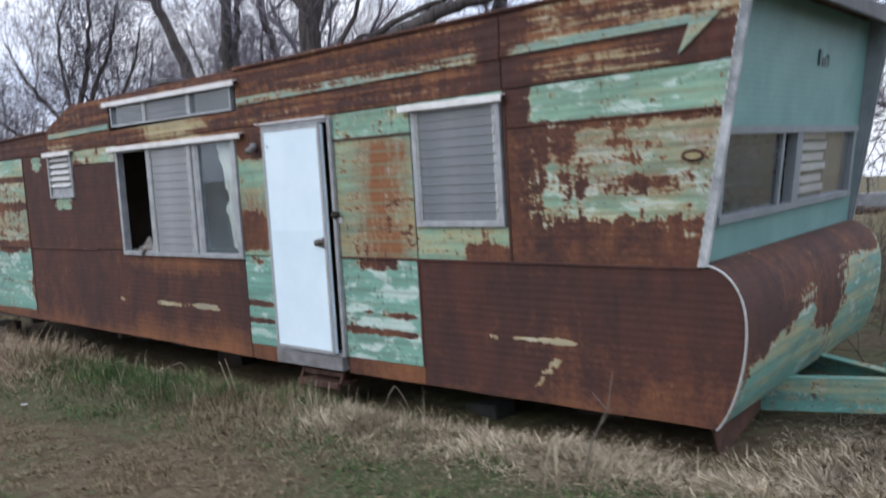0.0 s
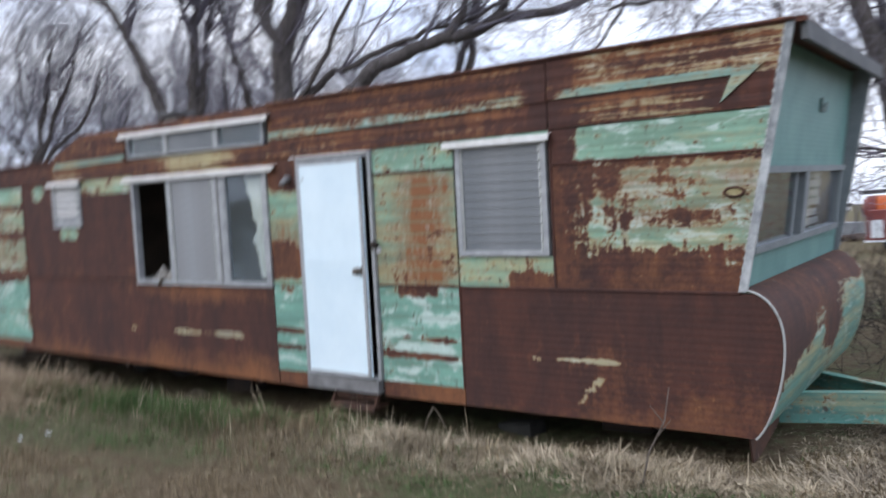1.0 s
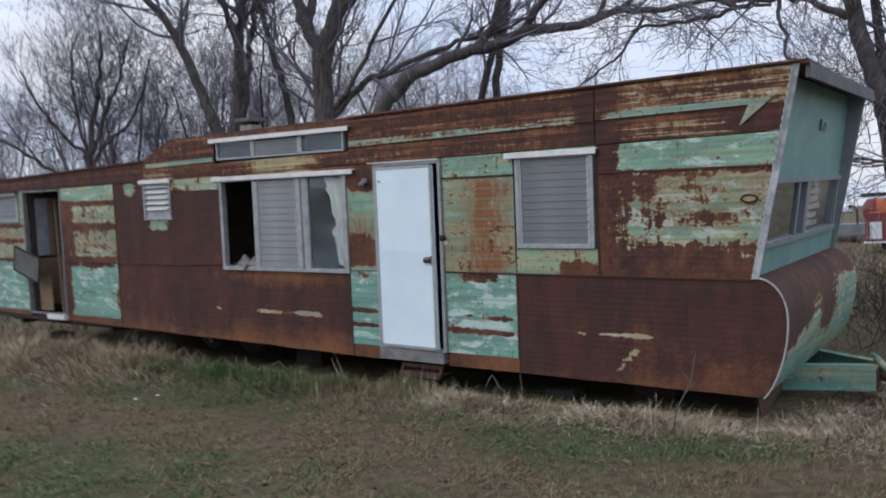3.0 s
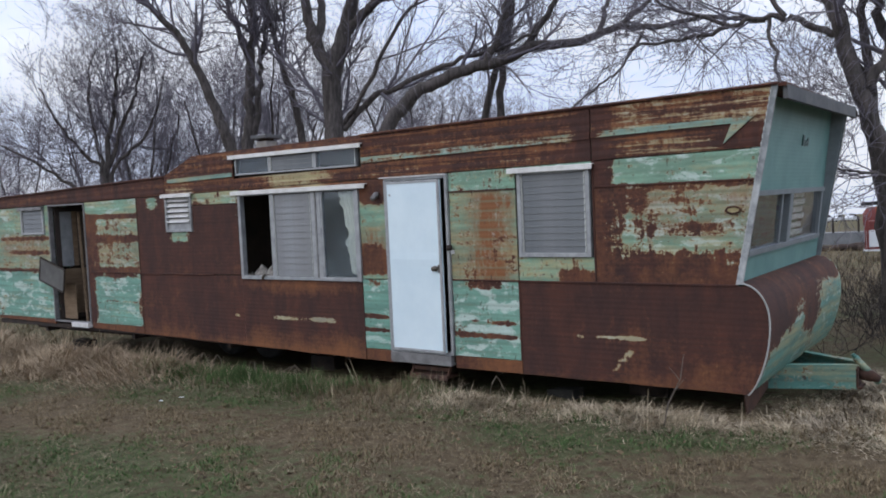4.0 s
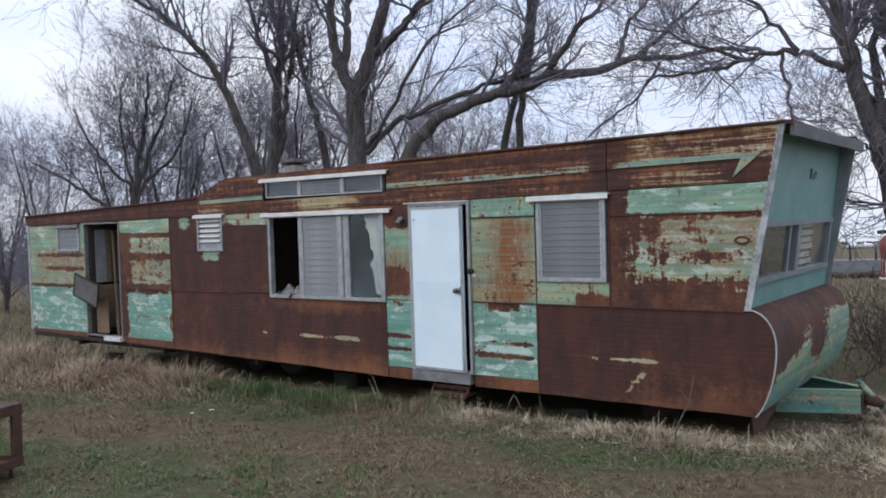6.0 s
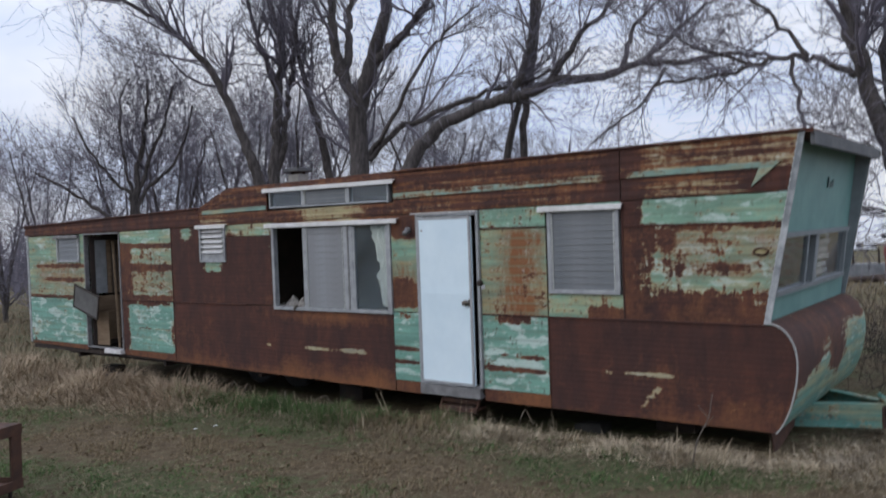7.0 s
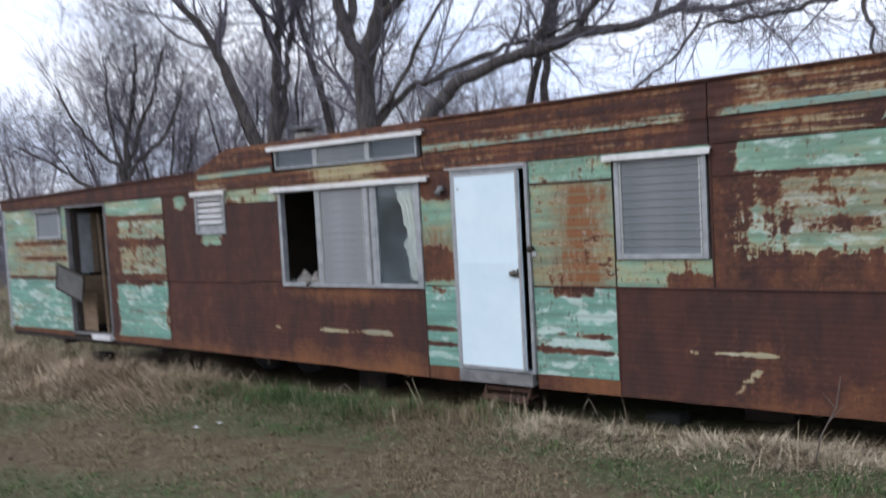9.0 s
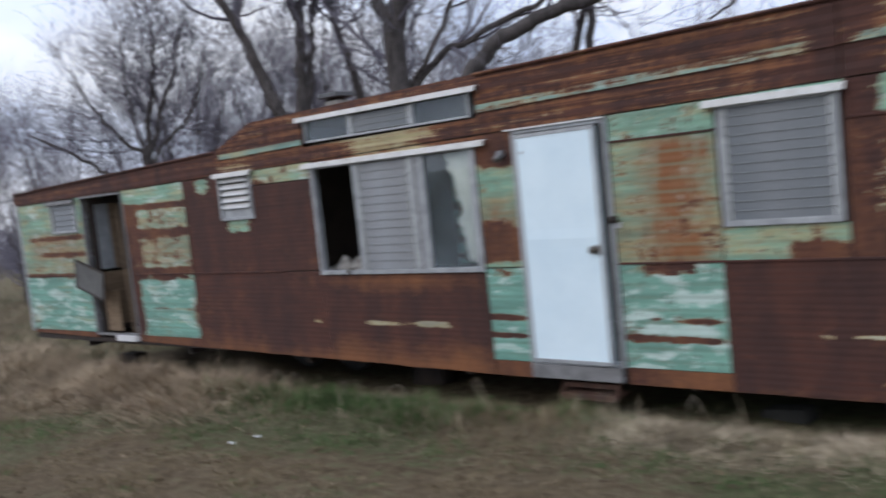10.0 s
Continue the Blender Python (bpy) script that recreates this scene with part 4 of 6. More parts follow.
ring = [(X0 - 0.012, 1.85 + 0.056 * math.cos(i * math.pi / 12), 1.652 + 0.028 * math.sin(i * math.pi / 12)) for i in range(25)]
mk = part("marker_light", Shape().tube(ring, 0.009, 6), STEEL_RUST, home, "oval tan marker light with a faded lens", smooth=True)
lens = Shape()
lens.add([(X0 - 0.012, 1.85, 1.652)] + ring[:24] + [(X0 + 0.004, y, z) for _, y, z in ring[:24]], [(0, 1 + i, 1 + (i + 1) % 24) for i in range(24)] + [(1 + i, 25 + i, 25 + (i + 1) % 24, 1 + (i + 1) % 24) for i in range(24)])
part("lens", lens, AMBER, mk)

# step hung under the entrance
st = part("hanging_step", Shape().box(X0 - 0.03, X0 + 0.16, 4.76, 5.24, 0.0, 0.025), STEEL_RUST, home, "rusty folding step below the door", bevel=0.004)
part("step_slat", Shape().box(X0 - 0.045, X0 - 0.03, 4.76, 5.24, -0.02, 0.03), STEEL_RUST, st, bevel=0.003)
part("step_slat", Shape().box(X0 + 0.02, X0 + 0.035, 4.76, 5.24, 0.06, 0.10), STEEL_RUST, st, bevel=0.003)
for y in (4.77, 5.23):
    part("step_arm", Shape().beam((X0 + 0.06, y, 0.14), (X0 - 0.02, y, 0.0), 0.02, 0.03), STEEL_RUST, st)

# rear doorway, its door gone, with a broken storm door
d2 = part("rear_door_frame", frame_bars(11.05, 12.0, 0.265, 2.03, 0.022, X0 - 0.014, X0 + 0.06), ALU_DARK, home, "grey frame of an open rear doorway", bevel=0.003)
part("threshold", Shape().box(X0 - 0.06, X0 + 0.10, 11.06, 11.48, 0.215, 0.28), ALU_PALE, d2, "pale metal threshold")
inner_door = pose(X0 + 0.05, 11.93, 0.29, 0, 0, 74)
idr = part("inner_door", frame_bars(-0.62, 0.0, 0.0, 1.70, 0.07, -0.015, 0.015), DARK_STEEL, d2, "storm door swung inwards", matrix=inner_door)
louvre_face = Shape()
for i in range(14):
    louvre_face.box(-0.012 if i % 2 else -0.006, 0.004, -0.24, -0.06, 0.80 + 0.06 * i, 0.86 + 0.06 * i)
part("door_louvre", louvre_face, LOUVRE_PALE, idr, "dusty pale louvres")
for a, b, m in ((-0.31, -0.245, PLY), (-0.40, -0.315, WALL_IN), (-0.47, -0.405, PLY), (-0.56, -0.475, DARK_STEEL)):
    part("door_board", Shape().box(-0.012, 0.002, a, b, 0.80, 1.64), m, idr)
part("kick_panel", Shape().box(-0.006, 0.006, -0.56, -0.06, 0.06, 0.76), PLY, idr)
hung = pose(X0 - 0.05, 12.22, 1.25, 13, 0, -5)
scr = part("hanging_screen", frame_bars(-0.78, 0.0, -0.37, 0.0, 0.022, -0.01, 0.01), DARK_STEEL, d2, "loose screen panel hanging askew", matrix=hung)
part("screen_mesh", Shape().box(-0.002, 0.002, -0.76, -0.02, -0.35, -0.02), SCREEN, scr)
part("plywood_scrap", Shape().box(X0 + 0.10, X0 + 0.115, 11.58, 11.90, 0.30, 0.82), PLY, d2, "brown plywood sheet leaning inside")
part("leaning_strip", Shape().beam((X0 + 0.12, 11.35, 0.28), (X0 + 0.25, 11.62, 1.9), 0.03, 0.05).beam((X0 + 0.10, 11.2, 0.28), (X0 + 0.2, 11.30, 1.4), 0.02, 0.06), PLY, d2)

# curtain and rags inside the picture window
curtain = new("curtain")
curtain.matrix_basis = SETTLED
tagged(curtain, "torn cream curtain hanging behind the window", "curtain")
cv = Shape()
cols, rows_n = 18, 22
grid = []
for i in range(rows_n + 1):
    z = 1.99 - 0.93 * i / rows_n
    reach = 0.20 + 0.09 * max(0.0, 1 - i / 7.0) - 0.08 * max(0.0, (i - 11) / 10.0) + 0.07 * noise.noise((i * 0.9, 1.0, 0.0)) - (0.05 if 9 < i < 13 else 0.0)
    for j in range(cols + 1):
        grid.append((X0 + 0.05 + 0.015 * math.sin(j * 1.5 + 0.2 * i), 5.92 + reach * j / cols, z))
cv.add(grid, [(i * 19 + j, i * 19 + j + 1, i * 19 + j + 20, i * 19 + j + 19) for i in range(rows_n) for j in range(cols)])
cloth = part("cloth", cv, CURTAIN, curtain, smooth=True)
cloth.modifiers.new("thickness", "SOLIDIFY").thickness = 0.004


def rag(x, y, z, size, seed, label):
    s = Shape()
    n = 12
    g = []
    for i in range(n + 1):
        for j in range(n + 1):
            u, v = i / n - 0.5, j / n - 0.5
            r = math.hypot(u, v)
            h = max(0.0, 0.5 - r) * 0.85 + 0.26 * noise.noise((u * 5 + seed, v * 5, seed)) + 0.16 * noise.noise((u * 9, v * 9 + seed, 2.0))
            g.append((u * size, v * size, max(0.0, h * size)))
    s.add(g, [(i * 13 + j, (i + 1) * 13 + j, (i + 1) * 13 + j + 1, i * 13 + j + 1) for i in range(n) for j in range(n)])
    ob = part("rag", s, RAG, None, smooth=True, matrix=SETTLED @ pose(x, y, z, 0, 0, seed * 40))
    ob.modifiers.new("thickness", "SOLIDIFY").thickness = 0.006
    return tagged(ob, label, "rag")


shelf = part("window_shelf", Shape().box(X0 + 0.06, X0 + 0.55, 5.7, 8.25, 0.95, 0.985), WALL_IN, home)
rag(X0 + 0.26, 7.36, 0.985, 0.46, 1.0, "crumpled dirty white cloth on the window shelf")
rag(X0 + 0.24, 7.66, 0.985, 0.34, 2.0, "crumpled grey-white cloth on the window shelf")

# roof vent
vent = part("roof_vent", Shape().box(5.30, 5.50, 8.30, 8.50, 2.50, 2.75), CONCRETE, home, "grey roof vent with a flat cap", bevel=0.01)
part("vent_cap", Shape().box(5.25, 5.55, 8.25, 8.55, 2.785, 2.835), ROOF_GREY, vent, bevel=0.01)
part("vent_neck", Shape().box(5.33, 5.47, 8.33, 8.47, 2.75, 2.785), DARK_STEEL, vent)

# tongue and underframe
for a, b, d in (((5.30, 1.95, 0.055), (5.58, 1.14, 0.060), 0.03), ((6.30, 1.93, 0.055), (5.80, 1.14, 0.060), -0.03)):
    s = Shape().beam(a, b, 0.012, 0.215)
    for dz in (-0.105, 0.105):
        s.beam((a[0] + d, a[1], a[2] + dz), (b[0] + d, b[1], b[2] + dz), 0.075, 0.012)
    part("tongue_beam", s, TEAL_STEEL, home, "teal-painted steel tongue beam")
part("tongue_plate", Shape().box(5.57, 5.82, 1.10, 1.24, -0.05, -0.038).box(5.57, 5.82, 1.13, 1.145, -0.04, 0.14), STEEL_RUST, home)
part("coupler", Shape().tube([(5.69, 1.14, 0.07), (5.69, 1.04, 0.06), (5.69, 0.96, 0.03)], [0.05, 0.055, 0.03], 10), STEEL_RUST, home, smooth=True)
part("jack", Shape().tube([(5.64, 1.16, 0.23), (5.74, 0.98, -0.01)], 0.03, 10).tube([(5.64, 1.16, 0.23), (5.63, 1.18, 0.26)], 0.018, 8), TEAL_STEEL, home, "short teal tongue jack", smooth=True)
part("nose_bracket", Shape().solid([(4.40, 0.12), (5.24, 0.12), (5.22, -0.02), (4.50, -0.13)], "y", 1.83, 1.842), STEEL_RUST, home, "rusty steel bracket under the nose")
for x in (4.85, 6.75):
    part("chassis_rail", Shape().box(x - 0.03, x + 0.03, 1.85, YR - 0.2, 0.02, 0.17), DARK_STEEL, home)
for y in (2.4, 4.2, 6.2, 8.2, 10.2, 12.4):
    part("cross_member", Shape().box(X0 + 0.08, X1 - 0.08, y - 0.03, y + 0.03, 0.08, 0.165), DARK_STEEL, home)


# ---- ground and grass ----
def ground_z(x, y):
    """Gentle hummocks, and a low bank of old thatch along the skirt."""
    bank = (0.075 + 0.11 * min(1.0, max(0.0, (y - 8.3) / 1.2))) * math.exp(-((x - 3.86) / 0.32) ** 2) * (0.55 + 0.6 * noise.noise((1.0, y * 0.9, 7.0))) if 0.9 < y < 14 else 0.0
    return bank + 0.035 * noise.noise((x * 0.55, y * 0.55, 0.0)) + 0.020 * noise.noise((x * 2.3, y * 2.3, 5.0)) if abs(x) < 60 and abs(y) < 60 else 0.0


# where the turf has greened up (centre, half widths, amount) and where it is bare
GREENS = ((3.45, 8.3, 0.75, 1.7, 0.17), (4.0, 6.7, 0.35, 1.1, 0.09), (3.2, 2.95, 0.32, 0.6, 0.15), (3.55, 2.0, 0.32, 0.85, 0.19), (0.5, 5.5, 0.65, 1.3, 0.15),
          (2.5, 5.5, 0.45, 0.5, 0.05), (1.2, 3.1, 0.6, 0.8, 0.06), (1.7, 8.0, 0.8, 0.9, -0.10), (2.0, 6.3, 0.7, 0.9, -0.10), (2.6, 4.9, 0.6, 0.7, -0.08),
          (2.3, 2.8, 0.6, 0.7, -0.10), (2.7, 1.8, 0.5, 0.6, -0.10), (3.6, 5.3, 0.4, 0.6, -0.10), (3.0, 12.0, 1.4, 1.6, -0.10))


def turf(name, blades):
    """Worn turf: bleached thatch and bare soil with green patches; blades take their tone from the same patches."""
    s = Mat(name, 0.95)
    s.b.inputs["Specular IOR Level"].default_value = 0.1
    patch = s.noise((1, 0.62, 0), 0.62, 5, 0.6, 3.0)
    fine = s.noise((1, 1, 1), 9.0, 5, 0.65, 1.0)
    patch = s.calc("ADD", s.calc("MULTIPLY", s.calc("SUBTRACT", patch, 0.5), 0.75), 0.5)
    for x, y, rx, ry, amt in GREENS:
        e = s.t.nodes.new("ShaderNodeVectorMath")
        e.operation = "MULTIPLY_ADD"
        s.put(e.inputs[0], s.p)
        e.inputs[1].default_value, e.inputs[2].default_value = (1 / rx, 1 / ry, 0), (-x / rx, -y / ry, 0)
        n = s.t.nodes.new("ShaderNodeVectorMath")
        n.operation = "LENGTH"
        s.t.links.new(e.outputs[0], n.inputs[0])
        patch = s.calc("ADD", patch, s.span(n.outputs["Value"], 1.35, 0.35, 0.0, amt))
    green = s.span(s.calc("ADD", patch, s.calc("MULTIPLY", s.calc("SUBTRACT", fine, 0.5), 0.75)), 0.45, 0.60)
    if blades:
        r = s.island()
        dry = s.mix(r, (0.122, 0.090, 0.054), (0.268, 0.208, 0.132))
        fresh = s.mix(r, (0.046, 0.080, 0.028), (0.104, 0.160, 0.062))
        pick = s.span(s.calc("ADD", green, s.calc("MULTIPLY", s.calc("SUBTRACT", r, 0.5), 0.7)), 0.35, 0.75)
        return s.done(s.mix(pick, dry, fresh))
    soil = s.mix(s.span(fine, 0.35, 0.7), (0.078, 0.058, 0.036), (0.190, 0.142, 0.092))
    moss = s.mix(s.span(fine, 0.3, 0.7), (0.046, 0.064, 0.028), (0.098, 0.120, 0.058))
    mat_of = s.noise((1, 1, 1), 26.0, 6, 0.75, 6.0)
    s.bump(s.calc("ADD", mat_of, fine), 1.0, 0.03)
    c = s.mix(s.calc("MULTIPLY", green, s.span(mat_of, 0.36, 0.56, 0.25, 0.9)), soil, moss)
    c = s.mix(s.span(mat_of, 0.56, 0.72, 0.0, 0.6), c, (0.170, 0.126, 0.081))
    # dark gaps between thatch put into the colour at the bump's hollows
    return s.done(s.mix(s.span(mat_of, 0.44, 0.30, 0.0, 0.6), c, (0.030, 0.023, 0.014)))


def spaced(a, b, near0, near1, step, grow):
    """Coordinates that are close together between near0 and near1 and widen beyond."""
    mid = list(np.arange(near0, near1 + step / 2, step))
    lo, hi, d = [near0], [mid[-1]], step
    while lo[-1] > a or hi[-1] < b:
        d *= grow
        if lo[-1] > a:
            lo.append(lo[-1] - d)
        if hi[-1] < b:
            hi.append(hi[-1] + d)
    return np.array(sorted(set(lo[1:] + mid + hi[1:])))


gx, gy = spaced(-1500, 1500, -5.0, 10.0, 0.2, 1.35), spaced(-1500, 1500, -4.0, 20.0, 0.2, 1.35)
gv = [(x, y, ground_z(x, y)) for y in gy for x in gx]
nx = len(gx)
gi = np.arange(len(gy) - 1)[:, None] * nx + np.arange(nx - 1)[None, :]
gf = np.stack([gi, gi + 1, gi + nx + 1, gi + nx], -1).reshape(-1, 4)
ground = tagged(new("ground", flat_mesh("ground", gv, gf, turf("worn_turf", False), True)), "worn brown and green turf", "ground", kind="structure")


def blades(name, n, place, height, width, lean, material, label, category, seed, curl=0.5):
    """Many bent grass blades in one mesh. place(rng, n) gives x, y, a height factor and the way each leans."""
    rng = np.random.default_rng(seed)
    x, y, k, turn = place(rng, n)
    n = len(x)
    z = np.array([ground_z(a, b) for a, b in zip(x, y)]) - 0.006
    h = height * k * rng.uniform(0.5, 1.25, n)
    tip = np.abs(rng.normal(lean, 0.35, n)).clip(0, 1.5)
    dx, dy = np.cos(turn), np.sin(turn)
    w = width * rng.uniform(0.6, 1.3, n)
    face = turn + np.pi / 2 + rng.normal(0, 0.5, n)
    wx, wy = np.cos(face) * w, np.sin(face) * w
    out1, up1 = np.sin(tip * curl) * h * 0.55, np.cos(tip * curl) * h * 0.55
    out2, up2 = out1 + np.sin(tip * 1.25) * h * 0.5, np.maximum(up1 + np.cos(tip * 1.25) * h * 0.5, 0.01)
    base = np.stack([x, y, z], 1)
    side = np.stack([wx, wy, np.zeros(n)], 1)
    mid = base + np.stack([dx * out1, dy * out1, up1], 1)
    end = base + np.stack([dx * out2, dy * out2, up2], 1)
    v = np.stack([base - side, base + side, mid + side * 0.8, mid - side * 0.8, end], 1).reshape(-1, 3)
    o = np.arange(n)[:, None] * 5
    f = np.concatenate([o + np.array([[0, 1, 2]]), o + np.array([[0, 2, 3]]), o + np.array([[3, 2, 4]])])
    return tagged(new(name, flat_mesh(name, v, f, material)), label, category, kind="stuff")


def lawn(rng, n):
    x, y = rng.uniform(-1.8, 5.2, n), rng.uniform(-0.6, 14.5, n)
    tuft = np.array([noise.noise((a * 1.9, b * 1.9, 9.0)) + 0.6 * noise.noise((a * 5.5, b * 5.5, 3.0)) for a, b in zip(x, y)])
    near = (y > 0.9 - 0.25 * x) & ((x < 4.35) | (y < 1.6)) & (np.hypot(x + 0.6, y - 0.3) > 3.2)
    keep = near & (rng.uniform(0, 1, n) < np.clip(1.25 - np.hypot(x - 1.5, y - 3) / 13.0, 0.3, 1) * np.clip(0.75 + 1.0 * tuft, 0.25, 1))
    k = np.clip(0.8 + 1.3 * tuft[keep], 0.4, 2.4) * rng.choice([0.7, 1.0, 1.9], keep.sum(), p=[0.55, 0.38, 0.07])
    return x[keep], y[keep], k, rng.uniform(0, 2 * np.pi, keep.sum())


def clumps(spots, spread, rng, n):
    c = np.array(spots)
    size = rng.uniform(0.25, 1.3, len(c))
    i = rng.choice(len(c), n, p=size / size.sum())
    way = rng.uniform(0, 2 * np.pi, len(c))
    d, a = np.abs(rng.normal(0, spread, n)) * (0.5 + size[i]), rng.uniform(0, 2 * np.pi, n)
    return c[i, 0] + d * np.cos(a), c[i, 1] + 1.4 * d * np.sin(a), size[i] * np.exp(-d / spread * 0.35), way[i] + rng.normal(0, 0.65, n)


blades("lawn_grass", 330000, lawn, 0.041, 0.0033, 0.95, turf("lawn_blades", True), "short patchy turf, part green and part bleached", "grass", 1)


def straw(name, dark, pale, size):
    """Dead grass whose clumps differ, and the blades within them."""
    m = Mat(name, 0.9)
    f = m.calc("ADD", m.calc("MULTIPLY", m.island(), 0.6), m.span(m.noise((1, 1, 0.3), size, 3, 0.5), 0.35, 0.7, -0.1, 0.5))
    return m.done(m.mix(f, dark, pale))


STRAW = straw("bleached_straw", (0.14, 0.104, 0.066), (0.66, 0.55, 0.39), 3.0)
STRAW_NOSE = straw("matted_pale_straw", (0.085, 0.062, 0.040), (0.58, 0.48, 0.34), 2.2)
STRAW_DULL = straw("dull_dead_grass", (0.105, 0.080, 0.048), (0.295, 0.236, 0.150), 2.4)
STRAW_REAR = straw("tan_dead_grass", (0.17, 0.12, 0.076), (0.48, 0.37, 0.25), 1.6)
srng = np.random.default_rng(5)
front_spots = [(4.14 - abs(srng.normal(0, 0.24)), srng.uniform(1.35, 4.75)) for _ in range(46)]
nose_spots = [(srng.uniform(3.8, 6.2), srng.uniform(-0.1, 1.2)) for _ in range(55)] + [(srng.uniform(6.0, 7.2), srng.uniform(-0.5, 1.3)) for _ in range(14)]
edge_spots = [(4.15 - abs(srng.normal(0, 0.22)), srng.uniform(4.7, 9.3)) for _ in range(70)]
rear_spots = [(4.16 - abs(srng.normal(0, 0.2)), srng.uniform(8.7, 13.6)) for _ in range(60)] + [(4.1 - abs(srng.normal(0, 0.45)), srng.uniform(8.8, 13.9)) for _ in range(70)] + [(srng.uniform(2.6, 5.5), srng.uniform(13.7, 19.0)) for _ in range(90)] + [(srng.uniform(0.5, 3.2), srng.uniform(12.0, 20.0)) for _ in range(60)]
blades("straw_tufts", 30000, lambda r, n: clumps(front_spots, 0.15, r, n), 0.165, 0.0042, 1.45, STRAW, "pale matted straw along the skirt", "dry grass", 2, 0.95)
blades("straw_mat", 34000, lambda r, n: clumps(front_spots + edge_spots, 0.26, r, n), 0.16, 0.0036, 1.4, STRAW_DULL, "flattened dead grass along the skirt", "dry grass", 8, 0.9)
blades("nose_straw", 38000, lambda r, n: clumps(nose_spots, 0.20, r, n), 0.20, 0.0048, 1.5, STRAW_NOSE, "long pale straw round the tongue", "dry grass", 3, 0.95)
blades("edge_tufts", 14000, lambda r, n: clumps(edge_spots, 0.15, r, n), 0.19, 0.0032, 0.7, turf("edge_blades", True), "mixed grass tufts along the skirt", "grass", 4)
blades("rear_weeds", 46000, lambda r, n: clumps(rear_spots, 0.26, r, n), 0.38, 0.005, 1.15, STRAW_REAR, "tall dead grass past the rear door", "dry grass", 6, 0.8)

blades("skirt_weeds", 700, lambda r, n: clumps(edge_spots[::2] + front_spots[::3], 0.16, r, n), 0.25, 0.0026, 0.6, STRAW, "thin pale weeds standing along the skirt", "dry grass", 15)


def field(rng, n):
    d, a = 14 + 45 * rng.uniform(0, 1, n) ** 1.6, np.radians(rng.uniform(-8, 80, n))
    x, y = -3 + d * np.cos(a), d * np.sin(a)
    keep = ~((x > 3.9) & (x < 7.6) & (y > 1.0) & (y < 13.8)) & ~((x > 6.5) & (x < 17) & (y > -2.0) & (y < 6.0))
    return x[keep], y[keep], np.ones(keep.sum()) * (1 + d[keep] / 40), rng.uniform(0, 6.28, keep.sum())


blades("field_grass", 48000, field, 0.16, 0.010, 0.8, STRAW_DULL, "rough dead grass of the field", "dry grass", 7)

# dead leaves and bits of straw lying on the turf
lrng = np.random.default_rng(9)
ln = 7000
lx, ly = lrng.uniform(-1.5, 4.3, ln), lrng.uniform(1.5, 13.5, ln)
lz = np.array([ground_z(a, b) for a, b in zip(lx, ly)]) + lrng.uniform(0.004, 0.035, ln)
la, ll, lw = lrng.uniform(0, 6.28, ln), lrng.uniform(0.010, 0.030, ln), lrng.uniform(0.002, 0.009, ln)
ax, ay = np.cos(la), np.sin(la)
tipz = lrng.normal(0, 0.006, (ln, 4))
lv = np.stack([np.stack([lx + ax * ll, ly + ay * ll, lz + tipz[:, 0]], 1), np.stack([lx - ay * lw, ly + ax * lw, lz + tipz[:, 1]], 1),
               np.stack([lx - ax * ll, ly - ay * ll, lz + tipz[:, 2]], 1), np.stack([lx + ay * lw, ly - ax * lw, lz + tipz[:, 3]], 1)], 1).reshape(-1, 3)
LEAF = Mat("dead_leaf", 0.9)
LEAF = LEAF.done(LEAF.mix(LEAF.island(), (0.050, 0.030, 0.017), (0.20, 0.14, 0.082)))
tagged(new("leaf_litter", flat_mesh("leaf_litter", lv, np.arange(ln)[:, None] * 4 + np.arange(4)[None, :], LEAF)), "dead brown leaves and bits of straw on the turf", "leaf litter", kind="stuff")

# thatch: dead blades lying flat
hrng = np.random.default_rng(12)
hn = 42000
hx, hy = hrng.uniform(-1.6, 4.3, hn), hrng.uniform(1.0, 13.5, hn)
hk = np.array([noise.noise((a * 0.9, b * 0.7, 14.0)) for a, b in zip(hx, hy)]) > hrng.normal(-0.05, 0.3, hn)
hx, hy = hx[hk], hy[hk]
hn = len(hx)
hz = np.array([ground_z(a, b) for a, b in zip(hx, hy)]) + hrng.uniform(0.006, 0.04, hn)
ha, hl, hw = hrng.uniform(0, 6.28, hn), hrng.uniform(0.010, 0.040, hn), hrng.uniform(0.0010, 0.0024, hn)
hd, hp = np.stack([np.cos(ha) * hl, np.sin(ha) * hl, hrng.normal(0, 0.010, hn)], 1), np.stack([-np.sin(ha) * hw, np.cos(ha) * hw, np.zeros(hn)], 1)
hc = np.stack([hx, hy, hz], 1)
hv = np.stack([hc - hd - hp, hc - hd + hp, hc + hd + hp, hc + hd - hp], 1).reshape(-1, 3)
tagged(new("thatch", flat_mesh("thatch", hv, np.arange(hn)[:, None] * 4 + np.arange(4)[None, :], STRAW_DULL)), "flat bleached thatch lying over the turf", "dry grass", kind="stuff")

# single dry stalks
STALK = plain("dry_stalk", (0.30, 0.23, 0.15), (0.48, 0.40, 0.29), 20.0, 0.9, 0, 0.2)
TWIG = plain("grey_twig", (0.085, 0.068, 0.055), (0.15, 0.12, 0.10), 20.0, 0.9, 0, 0.2)
